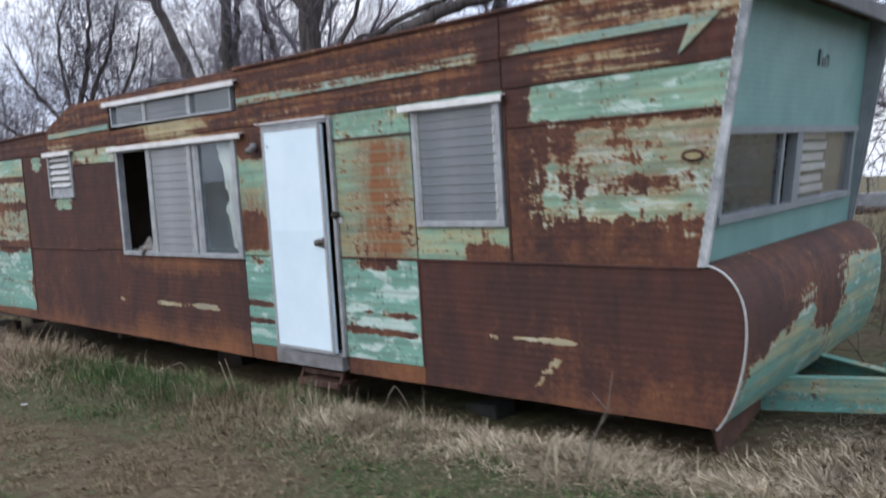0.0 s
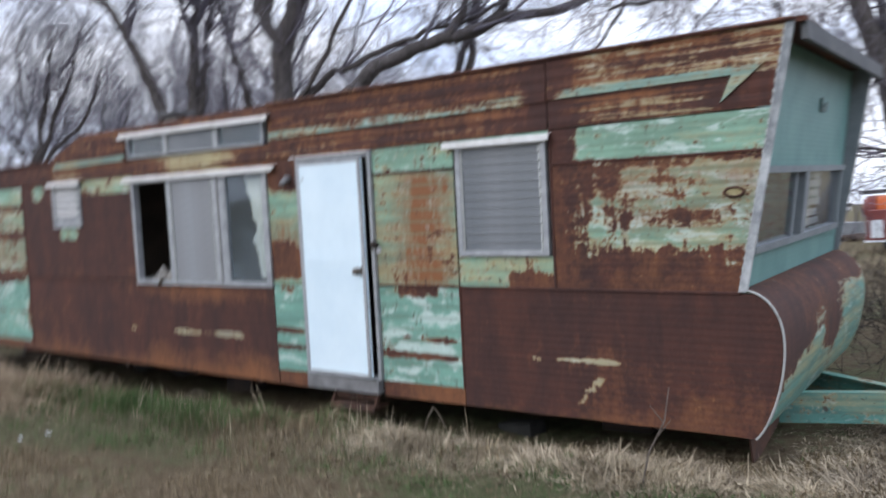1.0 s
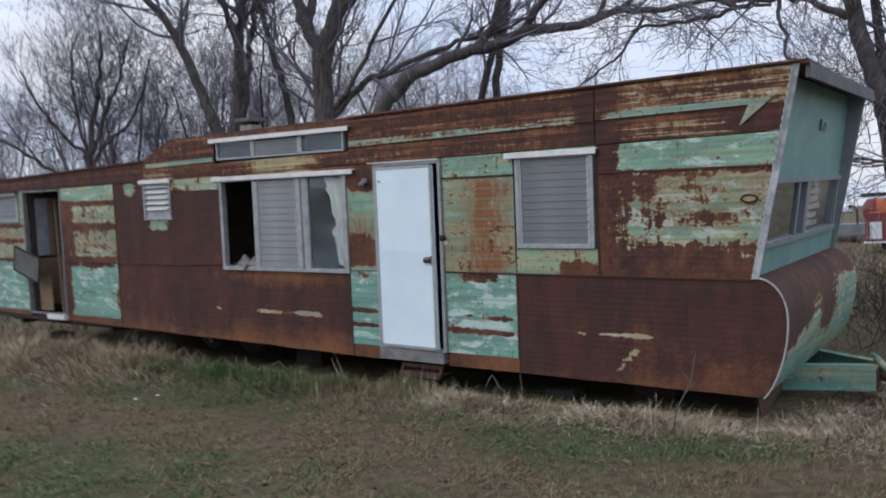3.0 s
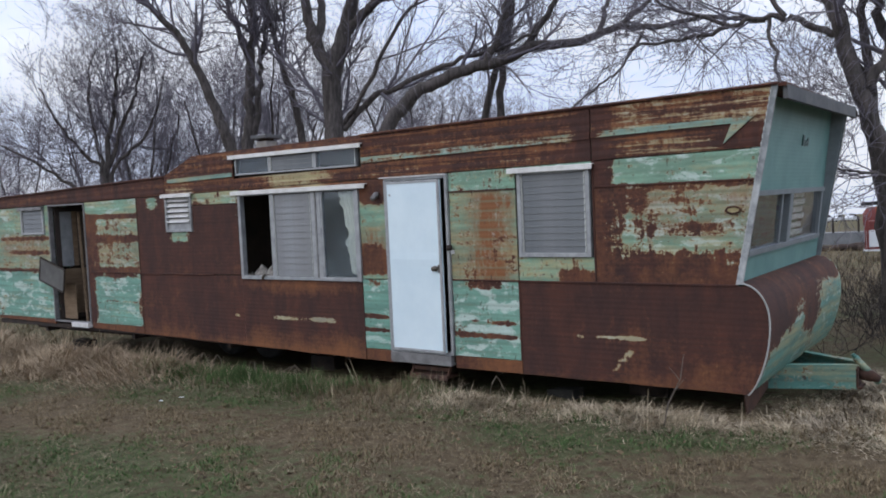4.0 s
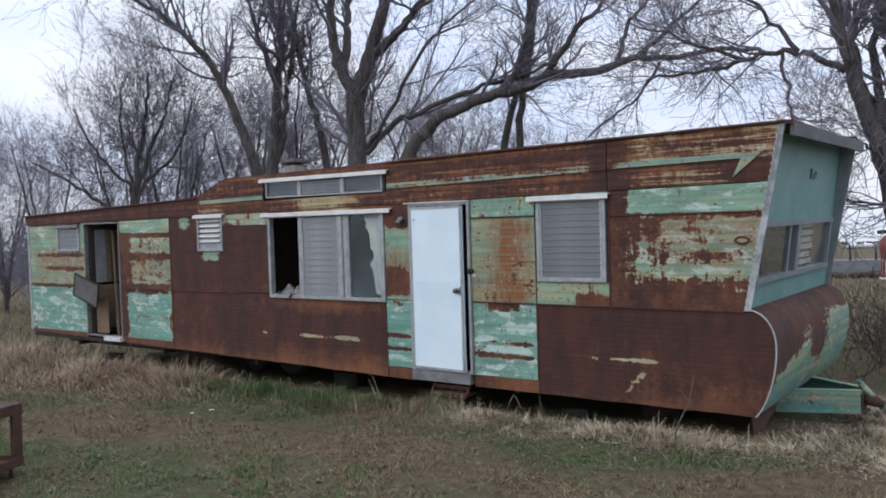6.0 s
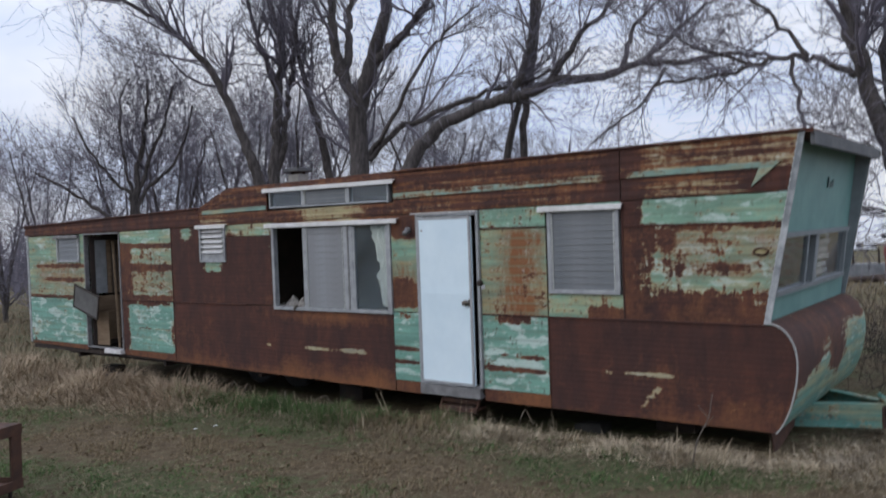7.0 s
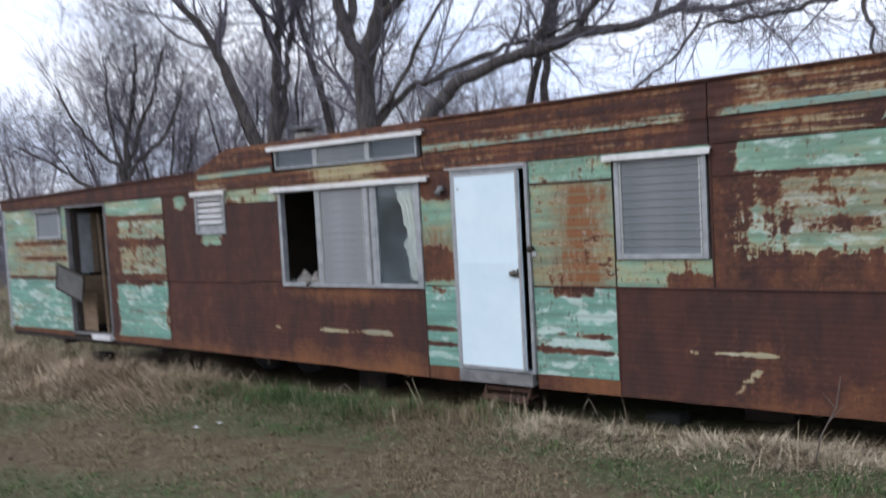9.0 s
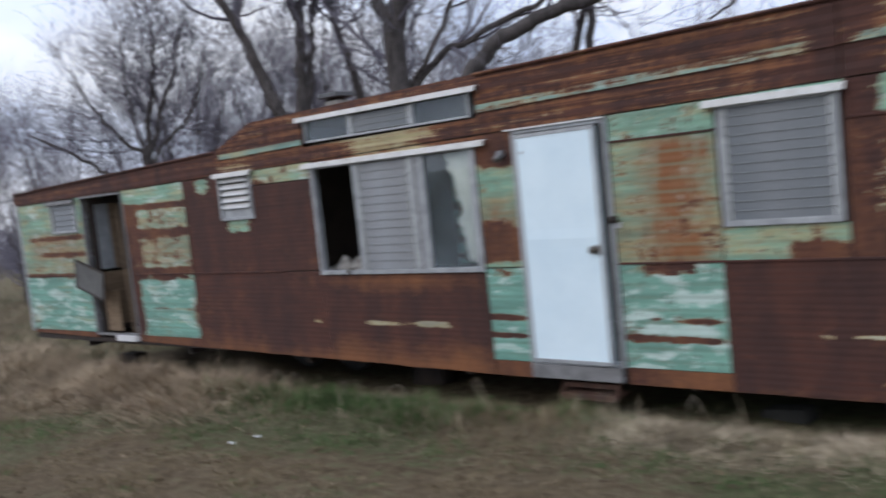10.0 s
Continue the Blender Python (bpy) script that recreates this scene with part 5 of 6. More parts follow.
for x, y, h, bend, m in ((3.55, 2.36, 0.36, 0.02, STALK), (3.90, 1.72, 0.24, 0.01, STALK), (3.95, 5.72, 0.34, -0.16, STALK), (3.98, 5.70, 0.36, -0.14, STALK),
                         (4.1, 11.3, 0.4, 0.02, STALK), (4.05, 9.0, 0.3, 0.05, STALK), (4.12, 7.3, 0.25, -0.03, STALK), (4.08, 6.6, 0.22, 0.02, STALK)):
    s = Shape().tube([(x, y, ground_z(x, y) - 0.03), (x, y - bend * 0.4, h * 0.5), (x, y - bend, h)], [0.004, 0.0035, 0.002], 5)
    tagged(part("dry_stalk", s, m), "single pale dry stalk standing in the grass", "stalk", "dry stalks by the skirt")
s = Shape().tube([(3.72, 2.30, -0.03), (3.74, 2.25, 0.22), (3.76, 2.15, 0.42), (3.78, 2.12, 0.62)], [0.007, 0.006, 0.005, 0.003], 5)
s.tube([(3.76, 2.16, 0.42), (3.72, 2.22, 0.52)], [0.004, 0.002], 4).tube([(3.75, 2.2, 0.32), (3.73, 2.10, 0.44)], [0.004, 0.002], 4)
tagged(part("sapling_twig", s, TWIG), "thin bare forked sapling beside the skirt", "sapling")


def scrap(name, x, y, size, material, label, category, seed, thick=0.004):
    s = Shape()
    n = 7
    top = []
    for i in range(n):
        a = 2 * math.pi * i / n
        r = size * (0.6 + 0.5 * abs(noise.noise((seed, i * 1.3, 0))))
        top.append((r * math.cos(a), 0.6 * r * math.sin(a), 0.035 + size * 0.4 * noise.noise((i * 2.0, seed, 1))))
    low = [(px, py, pz - thick) for px, py, pz in top]
    s.add(top + low, [tuple(range(n)), tuple(range(2 * n - 1, n - 1, -1))] + [(i, (i + 1) % n, (i + 1) % n + n, i + n) for i in range(n)])
    return tagged(part(name, s, material, matrix=pose(x, y, ground_z(x, y), 0, 0, seed * 77)), label, category)


scrap("litter", 2.80, 7.52, 0.05, LITTER, "crumpled white litter lying in the grass", "litter", 1.0)
scrap("litter", 3.00, 7.42, 0.045, LITTER, "small white litter scrap in the grass", "litter", 2.0)
scrap("litter", 3.62, 10.9, 0.07, LITTER, "pale scrap of litter near the rear door", "litter", 3.0)
for x, y, a, l in ((3.35, 9.9, 62, 0.7), (3.5, 10.4, 100, 0.5)):
    b = part("board", Shape().box(-l / 2, l / 2, -0.05, 0.05, 0.0, 0.022), PLY, None, bevel=0.003, matrix=pose(x, y, 0.06, 4, 3, a))
    tagged(b, "weathered board lying in dead grass", "board", "boards by the rear door")
# blocks below the floor, coloured far darker than CONCRETE
DARK_CONCRETE = plain("near_black_concrete", (0.016, 0.016, 0.014), (0.036, 0.035, 0.031), 8.0, 0.95, 0.0, 0.5, 0.01)
blk = part("concrete_block", Shape().box(-0.17, 0.17, -0.10, 0.10, 0, 0.11), DARK_CONCRETE, None, bevel=0.02, matrix=pose(4.74, 3.66, -0.04, 0, 6, 78))
tagged(blk, "near-black concrete block under the skirt", "concrete block")
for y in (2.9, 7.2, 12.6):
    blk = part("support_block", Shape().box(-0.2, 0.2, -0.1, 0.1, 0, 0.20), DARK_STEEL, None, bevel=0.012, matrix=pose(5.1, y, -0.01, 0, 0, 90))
    tagged(blk, "near-black concrete block under the chassis", "concrete block", "blocks under the chassis")
back_step = thing("wooden_step", pose(4.44, 11.75, 0.0, 0, 0, 2), "low dark-stained wooden step before the rear doorway", "step")
part("tread", Shape().box(-0.16, 0.16, -0.55, 0.55, 0.13, 0.17), STEEL_RUST, back_step, bevel=0.004)
for y in (-0.45, 0.45):
    part("block", Shape().box(-0.13, 0.13, y - 0.06, y + 0.06, -0.02, 0.13), DARK_STEEL, back_step)
for y in (8.35, 9.10):
    wheel = part("wheel", Shape().tube([(5.14, y, 0.10), (5.17, y, 0.10), (5.32, y, 0.10), (5.35, y, 0.10)], [0.27, 0.31, 0.31, 0.27], 28), BLACK, home, "dark weathered tyre", smooth=True)
    part("rim", Shape().tube([(5.125, y, 0.10), (5.15, y, 0.10)], [0.10, 0.19], 20), STEEL_RUST, wheel)

# dead vines and fallen stems arching out from under the floor
VINE = plain("dead_grey_vine", (0.13, 0.105, 0.08), (0.26, 0.215, 0.165), 20.0, 0.9, 0, 0.2)
vrng = np.random.default_rng(17)
for y0 in (8.35, 8.6, 8.9, 9.15, 9.5, 10.2, 7.6, 6.9, 4.15):
    x0, span, h = 4.28 + vrng.uniform(-0.05, 0.12), vrng.uniform(0.18, 0.5), vrng.uniform(0.14, 0.34)
    way, g = vrng.uniform(-2.4, -0.8), ground_z(4.1, y0)
    pts = []
    for i in range(9):
        u = i / 8
        pts.append((x0 + span * u * math.sin(way), y0 + span * u * math.cos(way), g - 0.02 + h * math.sin(math.pi * min(1.0, 0.08 + 0.86 * u)) + vrng.normal(0, 0.008)))
    tagged(part("dead_vine", Shape().tube(pts, [0.006 - 0.0004 * i for i in range(9)], 5), VINE, None, smooth=True), "grey dead vine arching out from under the home", "vine", "vines under the skirt")

# rusty steel stand
stand = thing("steel_stand", pose(0.345, 6.54, ground_z(0.345, 6.54), 0, 0, 24), "rusty welded steel stand on the turf", "stand")
for x, y in ((0.0, 0.0), (-0.62, 0.0), (0.0, 0.95), (-0.62, 0.95)):
    leg = part("leg", Shape().box(x - 0.055, x + 0.055, y - 0.006, y + 0.006, 0.10, 0.56).box(x + (0.043 if x == 0 else -0.055), x + (0.055 if x == 0 else -0.043), y, y + (0.10 if y == 0 else -0.10), 0.10, 0.56), STEEL_RUST, stand, bevel=0.002)
    part("foot", Shape().tube([(x - 0.02, y + (0.05 if y == 0 else -0.05), -0.02), (x - 0.02, y + (0.05 if y == 0 else -0.05), 0.12)], 0.016, 8), DARK_STEEL, leg)
for z, h in ((0.56, 0.085), (0.13, 0.075)):
    rail = Shape()
    rail.box(-0.675, 0.055, -0.014, 0.002, z - h / 2, z + h / 2).box(-0.675, 0.055, 0.948, 0.964, z - h / 2, z + h / 2)
    rail.box(0.045, 0.06, 0.0, 0.95, z - h / 2, z + h / 2).box(-0.68, -0.665, 0.0, 0.95, z - h / 2, z + h / 2)
    part("frame_rail", rail, STEEL_RUST, stand, bevel=0.002)
rimv, rimf = [], []
for i in range(33):
    a = 2 * math.pi * i / 32
    ex, ey = -0.31 + 0.25 * math.cos(a), 0.475 + 0.36 * math.sin(a)
    q = max(abs(math.cos(a)), abs(math.sin(a)))
    rimv += [(ex, ey, 0.598), (-0.31 + 0.365 * math.cos(a) / q, 0.475 + 0.485 * math.sin(a) / q, 0.604), (ex, ey, 0.575)]
for i in range(32):
    rimf += [(3 * i, 3 * i + 1, 3 * i + 4, 3 * i + 3), (3 * i, 3 * i + 3, 3 * i + 5, 3 * i + 2)]
part("top_plate", Shape().add(rimv, rimf), STEEL_RUST, stand, "top plate with a round opening")
part("tray", Shape().box(-0.66, 0.04, 0.01, 0.94, 0.12, 0.128), STEEL_RUST, stand)


# ---- bare trees ----
class Wood:
    """Collects tapered round branches."""

    def __init__(s):
        s.v, s.f, s.n = [], [], 0

    def limb(s, pts, rad):
        pts, rad = np.asarray(pts, float), np.asarray(rad, float)
        k = 8 if rad[0] > 0.09 else 5 if rad[0] > 0.03 else 3
        d = np.gradient(pts, axis=0)
        d /= np.linalg.norm(d, axis=1)[:, None] + 1e-9
        ref = np.array([0.0, 0.0, 1.0]) if abs(d[0, 2]) < 0.8 else np.array([1.0, 0.0, 0.0])
        a = np.cross(d, ref)
        a /= np.linalg.norm(a, axis=1)[:, None] + 1e-9
        b = np.cross(d, a)
        q = np.arange(k) * 2 * np.pi / k
        v = pts[:, None, :] + rad[:, None, None] * (np.cos(q)[None, :, None] * a[:, None, :] + np.sin(q)[None, :, None] * b[:, None, :])
        i = np.arange(len(pts) - 1)[:, None] * k
        j = np.arange(k)[None, :]
        jn = (j + 1) % k
        s.v.append(v.reshape(-1, 3))
        s.f.append(np.stack([i + j, i + jn, i + k + jn, i + k + j], -1).reshape(-1, 4) + s.n)
        s.n += len(pts) * k

    def mesh(s, name, material):
        return flat_mesh(name, np.concatenate(s.v), np.concatenate(s.f), material, True)


def sprout(rng, wood, twigs, p, d, length, r, level, droop=0.0):
    """A branch that wanders and forks down to twigs."""
    n = 6 if level > 2 else 5
    pts, step = [p], length / (n - 1)
    d = d / np.linalg.norm(d)
    for i in range(n - 1):
        d = d + rng.normal(0, 0.165 if level > 1 else 0.26, 3) + np.array([0, 0, 0.09 - droop])
        d /= np.linalg.norm(d)
        pts.append(pts[-1] + d * step)
    rr = np.linspace(r, max(0.0032, r * 0.38), n)
    (wood if level > 2 else twigs).limb(pts, rr)
    if level:
        fork(rng, wood, twigs, np.array(pts), rr, length, level, droop)


def fork(rng, wood, twigs, pts, rr, length, level, droop=0.0, count=None, lo=0.2):
    for _ in range(count or (rng.integers(5, 9) if level > 1 else rng.integers(6, 9))):
        u = rng.uniform(lo, 1.0) * (len(pts) - 1)
        i = min(int(u), len(pts) - 2)
        p = pts[i] + (u - i) * (pts[i + 1] - pts[i])
        d = pts[i + 1] - pts[i]
        d = d / np.linalg.norm(d)
        side = np.cross(d, rng.normal(0, 1, 3))
        side /= np.linalg.norm(side) + 1e-9
        spread = rng.uniform(0.35, 0.98)
        cd = d * math.cos(spread) + side * math.sin(spread)
        r = (rr[i] + rr[min(i + 1, len(rr) - 1)]) * 0.5 * rng.uniform(0.42, 0.62)
        sprout(rng, wood, twigs, p, cd, length * rng.uniform(0.5, 0.85), max(r, 0.0042), level - 1, droop)


def curve(points, n):
    """Smooth samples through the points of a limb."""
    p = np.array(points, float)
    p = np.vstack([2 * p[0] - p[1], p, 2 * p[-1] - p[-2]])
    out = []
    for t in np.linspace(0, len(points) - 1 - 1e-6, n):
        i, u = int(t) + 1, t - int(t)
        a, b, c, e = p[i - 1], p[i], p[i + 1], p[i + 2]
        out.append(0.5 * (2 * b + (c - a) * u + (2 * a - 5 * b + 4 * c - e) * u * u + (3 * b - a - 3 * c + e) * u ** 3))
    return np.array(out)


BARK = Mat("grey_brown_bark", 0.95)
_r = BARK.noise((1, 1, 0.22), 16.0, 6, 0.7)
BARK.bump(_r, 0.9, 0.03)
BARK = BARK.done(BARK.mix(BARK.span(_r, 0.35, 0.7), (0.034, 0.029, 0.028), (0.130, 0.112, 0.107)))
TWIGS = Mat("fine_grey_twigs", 0.95)
TWIGS = TWIGS.done(TWIGS.mix(TWIGS.island(), (0.100, 0.092, 0.116), (0.225, 0.206, 0.245)))


def tree(name, limbs, seed, label, level=3, count=9, length=2.6, droop=0.0, lo=0.3):
    """limbs: (points, radius at the start, radius at the end). The first is the trunk."""
    rng = np.random.default_rng(seed)
    wood, twigs = Wood(), Wood()
    for k, (pts, r0, r1) in enumerate(limbs):
        c = curve(pts, max(6, 4 * len(pts)))
        c[1:-1] += rng.normal(0, 0.025, (len(c) - 2, 3))
        rr = np.linspace(r0, r1, len(c))
        wood.limb(c, rr)
        span = np.linalg.norm(c[-1] - c[0])
        fork(rng, wood, twigs, c, np.minimum(rr, 0.09), min(length, 0.5 * span + 0.7), level, droop, count, lo if k else 0.6)
    base = limbs[0][0][0]
    t = thing(name, pose(base[0], base[1], 0.0), label, "tree")
    for n, w, m in (("trunk", wood, BARK), ("crown", twigs, TWIGS)):
        me = w.mesh(n, m)
        me.transform(Matrix.Translation((-base[0], -base[1], 0.0)))
        ob = new(n, me)
        ob.parent = t
    return t


tree("large_tree", [
    ([(10.85, 12.06, -0.1), (10.85, 12.06, 2.0), (10.86, 12.06, 3.8), (10.88, 12.04, 5.35)], 0.23, 0.20),
    ([(10.88, 12.04, 5.2), (10.65, 12.3, 6.0), (10.55, 12.4, 6.85), (10.49, 12.46, 8.0), (10.2, 12.7, 9.8)], 0.15, 0.05),
    ([(10.88, 12.03, 5.2), (11.10, 11.78, 6.25), (11.05, 11.38, 7.0), (11.07, 11.04, 8.05), (11.2, 10.8, 9.9)], 0.20, 0.06),
    ([(11.12, 11.75, 6.15), (11.09, 11.17, 6.47), (11.0, 10.62, 6.75), (10.95, 10.05, 7.3), (10.9, 9.6, 8.3)], 0.12, 0.04),
    ([(10.71, 12.23, 5.8), (11.0, 12.36, 6.8), (11.3, 12.55, 7.7), (11.6, 12.6, 8.9)], 0.11, 0.04),
    ([(11.0, 11.9, 4.1), (11.04, 11.08, 5.02), (11.06, 10.23, 6.12), (11.11, 9.65, 6.56), (11.29, 9.04, 6.94)], 0.055, 0.02),
    ([(11.0, 11.9, 4.0), (11.23, 11.31, 4.58), (11.35, 10.84, 4.78), (11.69, 9.7, 5.15), (11.85, 8.71, 5.3), (12.0, 7.6, 5.5)], 0.085, 0.03)],
    11, "tall bare tree with a thick grey trunk behind the home", 3, 8, 2.5)
tree("leaning_tree", [
    ([(9.4, 11.3, -0.1), (9.9, 10.9, 2.2), (10.47, 10.19, 3.84), (10.73, 9.85, 4.39), (11.12, 9.29, 4.78), (11.56, 8.62, 4.99), (12.05, 7.75, 5.32)], 0.17, 0.105),
    ([(12.05, 7.75, 5.32), (12.45, 7.0, 5.31), (12.74, 6.36, 5.53), (12.99, 5.73, 5.49), (13.37, 4.62, 5.54), (13.62, 3.67, 5.35)], 0.10, 0.03),
    ([(11.56, 8.62, 4.99), (11.71, 8.36, 5.5), (11.81, 8.2, 6.18), (11.87, 8.08, 6.87), (11.88, 8.07, 8.2)], 0.085, 0.03),
    ([(12.0, 7.85, 5.31), (12.17, 7.53, 5.84), (12.32, 7.24, 6.28), (12.54, 6.78, 6.75), (12.9, 6.1, 7.9)], 0.085, 0.03),
    ([(12.64, 6.59, 5.45), (12.71, 6.43, 5.97), (12.79, 6.23, 6.41), (12.9, 5.96, 6.66), (13.2, 5.3, 7.5)], 0.06, 0.02),
    ([(12.78, 6.26, 5.52), (12.95, 5.84, 5.85), (13.09, 5.46, 6.21), (13.24, 5.04, 6.55), (13.5, 4.3, 7.1)], 0.06, 0.02),
    ([(12.96, 5.81, 5.4), (13.29, 6.32, 4.89), (13.54, 7.02, 4.6), (13.73, 7.8, 4.15)], 0.035, 0.015)],
    23, "bare leaning tree with one long arched limb", 3, 6, 1.9, 0.02)
tree("bare_tree", [
    ([(12.8, 9.55, -0.1), (12.8, 9.53, 1.5), (12.82, 9.5, 3.0), (12.88, 9.35, 4.5), (13.1, 8.95, 6.1), (13.2, 8.8, 8.5)], 0.12, 0.05),
    ([(12.9, 9.15, -0.1), (12.9, 9.15, 1.5), (12.92, 9.13, 3.2), (13.0, 9.05, 4.9), (13.2, 8.8, 6.5), (13.3, 8.6, 8.9)], 0.13, 0.05)],
    31, "slim bare tree with two upright stems", 3, 4, 1.8)
tree("bare_tree", [
    ([(10.1, 0.75, -0.1), (10.0, 1.2, 1.9), (9.9, 1.5, 2.9), (9.9, 1.7, 3.7), (9.82, 1.86, 4.3), (9.78, 2.0, 5.1), (9.7, 2.1, 7.2)], 0.145, 0.08),
    ([(9.9, 1.5, 3.4), (10.1, 1.0, 4.4), (10.2, 0.6, 7.0)], 0.09, 0.04),
    ([(9.89, 1.9, 4.15), (9.82, 2.3, 4.42), (9.73, 2.73, 4.53), (9.59, 3.23, 4.47), (9.43, 3.78, 4.36), (9.2, 4.6, 4.3)], 0.055, 0.022),
    ([(9.73, 2.72, 4.52), (9.73, 2.70, 4.11), (9.75, 2.64, 3.69), (9.76, 2.58, 3.2)], 0.032, 0.015),
    ([(9.59, 3.23, 4.47), (9.4, 3.9, 4.8), (9.1, 4.8, 5.2)], 0.035, 0.012),
    ([(9.75, 2.5, 4.5), (9.65, 3.0, 5.2), (9.5, 3.8, 5.9)], 0.04, 0.015),
    ([(10.0, 1.15, 1.8), (9.6, 1.22, 2.05), (9.2, 1.32, 2.15), (9.15, 1.7, 2.26), (9.1, 2.1, 2.4)], 0.035, 0.012),
    ([(9.92, 1.45, 2.6), (9.6, 1.5, 2.9), (9.45, 1.75, 3.13), (9.4, 2.2, 3.25)], 0.03, 0.012)],
    37, "dark bare tree leaning beyond the nose", 3, 11, 1.8, 0.03)
tree("bare_tree", [
    ([(11.15, 1.5, -0.1), (11.16, 1.55, 1.7), (11.15, 1.65, 3.2), (11.14, 1.71, 4.5), (11.15, 1.63, 5.4), (11.2, 1.4, 7.4)], 0.10, 0.04),
    ([(10.95, 1.1, -0.1), (10.85, 1.15, 1.7), (10.80, 1.29, 3.55), (10.78, 1.42, 4.4), (10.76, 1.54, 5.1), (10.7, 1.8, 7.2)], 0.11, 0.05),
    ([(11.15, 1.68, 3.5), (11.12, 1.87, 4.2), (11.1, 2.0, 4.9), (11.08, 2.1, 6.0), (11.0, 2.4, 7.4)], 0.06, 0.02),
    ([(10.8, 1.25, 2.6), (10.9, 0.9, 3.8), (11.0, 0.6, 5.0), (11.1, 0.4, 6.6)], 0.07, 0.02)],
    97, "dark upright tree with several stems beyond the nose", 3, 8, 1.7)
tree("leaning_tree", [
    ([(10.5, 13.3, -0.1), (10.15, 13.65, 2.2), (9.78, 13.95, 3.41), (9.63, 14.08, 4.05), (9.42, 14.27, 4.79), (9.18, 14.47, 5.59), (8.84, 14.75, 6.33), (8.17, 15.25, 7.12), (7.42, 15.77, 7.65)], 0.17, 0.035)],
    41, "slender bare tree leaning over the roof", 3, 24, 2.2)
tree("bare_tree", [
    ([(10.6, 14.5, -0.1), (10.6, 14.5, 2.2), (10.61, 14.48, 3.89), (10.66, 14.43, 4.96), (10.69, 14.4, 5.7), (10.77, 14.33, 6.58), (10.74, 14.36, 7.25), (10.4, 14.65, 9.2)], 0.16, 0.06),
    ([(10.64, 14.45, 3.6), (10.83, 14.27, 5.09), (10.91, 14.2, 5.9), (11.0, 14.11, 6.85), (11.17, 13.94, 8.6)], 0.085, 0.03),
    ([(10.68, 14.42, 5.9), (10.46, 14.62, 6.77), (10.34, 14.72, 7.37), (10.2, 14.8, 8.6)], 0.07, 0.03)],
    43, "upright bare tree behind the home", 3, 13, 2.3)
tree("bare_tree", [
    ([(11.8, 13.3, -0.1), (11.65, 13.45, 2.2), (11.51, 13.59, 3.97), (11.35, 13.75, 5.02), (11.19, 13.92, 5.96), (11.05, 14.05, 6.98), (10.9, 14.2, 8.6)], 0.12, 0.04)],
    101, "slender bare tree leaning beside a thick trunk", 3, 15, 2.0)
tree("clump_tree", [
    ([(9.3, 18.1, -0.1), (9.3, 18.1, 2.2), (9.31, 18.09, 3.42), (9.40, 18.03, 4.28), (9.55, 17.93, 5.35), (9.63, 17.88, 6.5)], 0.11, 0.03),
    ([(9.3, 18.1, 2.4), (9.34, 18.07, 3.51), (9.66, 17.85, 4.64), (9.95, 17.65, 5.5), (10.12, 17.52, 6.4)], 0.07, 0.022),
    ([(9.3, 18.1, 2.6), (9.24, 18.15, 3.51), (8.80, 18.43, 4.14), (8.39, 18.68, 4.84), (8.14, 18.83, 5.52)], 0.058, 0.018),
    ([(9.3, 18.1, 2.6), (9.25, 18.14, 3.51), (9.12, 18.22, 4.57), (9.06, 18.26, 5.55), (9.25, 18.13, 6.5)], 0.058, 0.018),
    ([(9.3, 18.1, 2.4), (9.40, 18.03, 3.47), (9.91, 17.68, 4.14), (10.26, 17.42, 4.85), (10.48, 17.25, 5.9)], 0.058, 0.018),
    ([(9.3, 18.1, 1.6), (8.9, 18.4, 2.9), (8.2, 18.8, 3.6), (7.4, 19.4, 4.2)], 0.07, 0.02)],
    47, "spreading bare tree with several stems", 3, 9, 2.1)


def model(seed, stems, tall, level=3):
    """A bushy bare tree at the origin, to be copied."""
    rng = np.random.default_rng(seed)
    limbs = []
    for i in range(stems):
        a = 2 * math.pi * (i + rng.uniform(0, 0.6)) / stems
        k = rng.uniform(0.10, 0.32) * tall
        q = rng.uniform(0.8, 1.05) * tall
        limbs.append(([(0, 0, -0.1), (0.12 * k * math.cos(a), 0.12 * k * math.sin(a), 0.25 * q), (0.5 * k * math.cos(a), 0.5 * k * math.sin(a), 0.6 * q), (k * math.cos(a), k * math.sin(a), q)], 0.085, 0.02))
    return tree("bushy_tree", limbs, seed + 1, "bare bushy tree in the row behind the home", level, 10, 2.1, 0.0, 0.12)


m1, m2 = model(61, 5, 6.0), model(67, 4, 7.0)
spots = [(12.5, 21.0, 1.0), (13.6, 38.6, 1.3), (10.8, 25.0, 0.85), (13.5, 17.0, 1.05), (12.0, 30.0, 0.85), (14.5, 26.0, 1.1), (14.3, 19.4, 1.05), (17.0, 20.0, 1.1),
         (15.6, 13.4, 0.95), (18.0, 15.0, 1.0), (12.0, 33.0, 1.0), (16.5, 10.5, 0.75), (16.8, 17.2, 1.0), (20.0, 28.0, 1.2), (15.5, 24.5, 0.95)]
for i, (x, y, k) in enumerate(spots):
    src = m1 if i % 2 else m2
    t = src if i < 2 else copy_thing(src, Matrix())
    t.matrix_basis = pose(x, y, -0.02, 0, 0, 47 * i) @ Matrix.Scale(k, 4)
    tagged(t, group="row of bare trees")

# far woods along the horizon
frng = np.random.default_rng(71)
fw_wood = Wood()
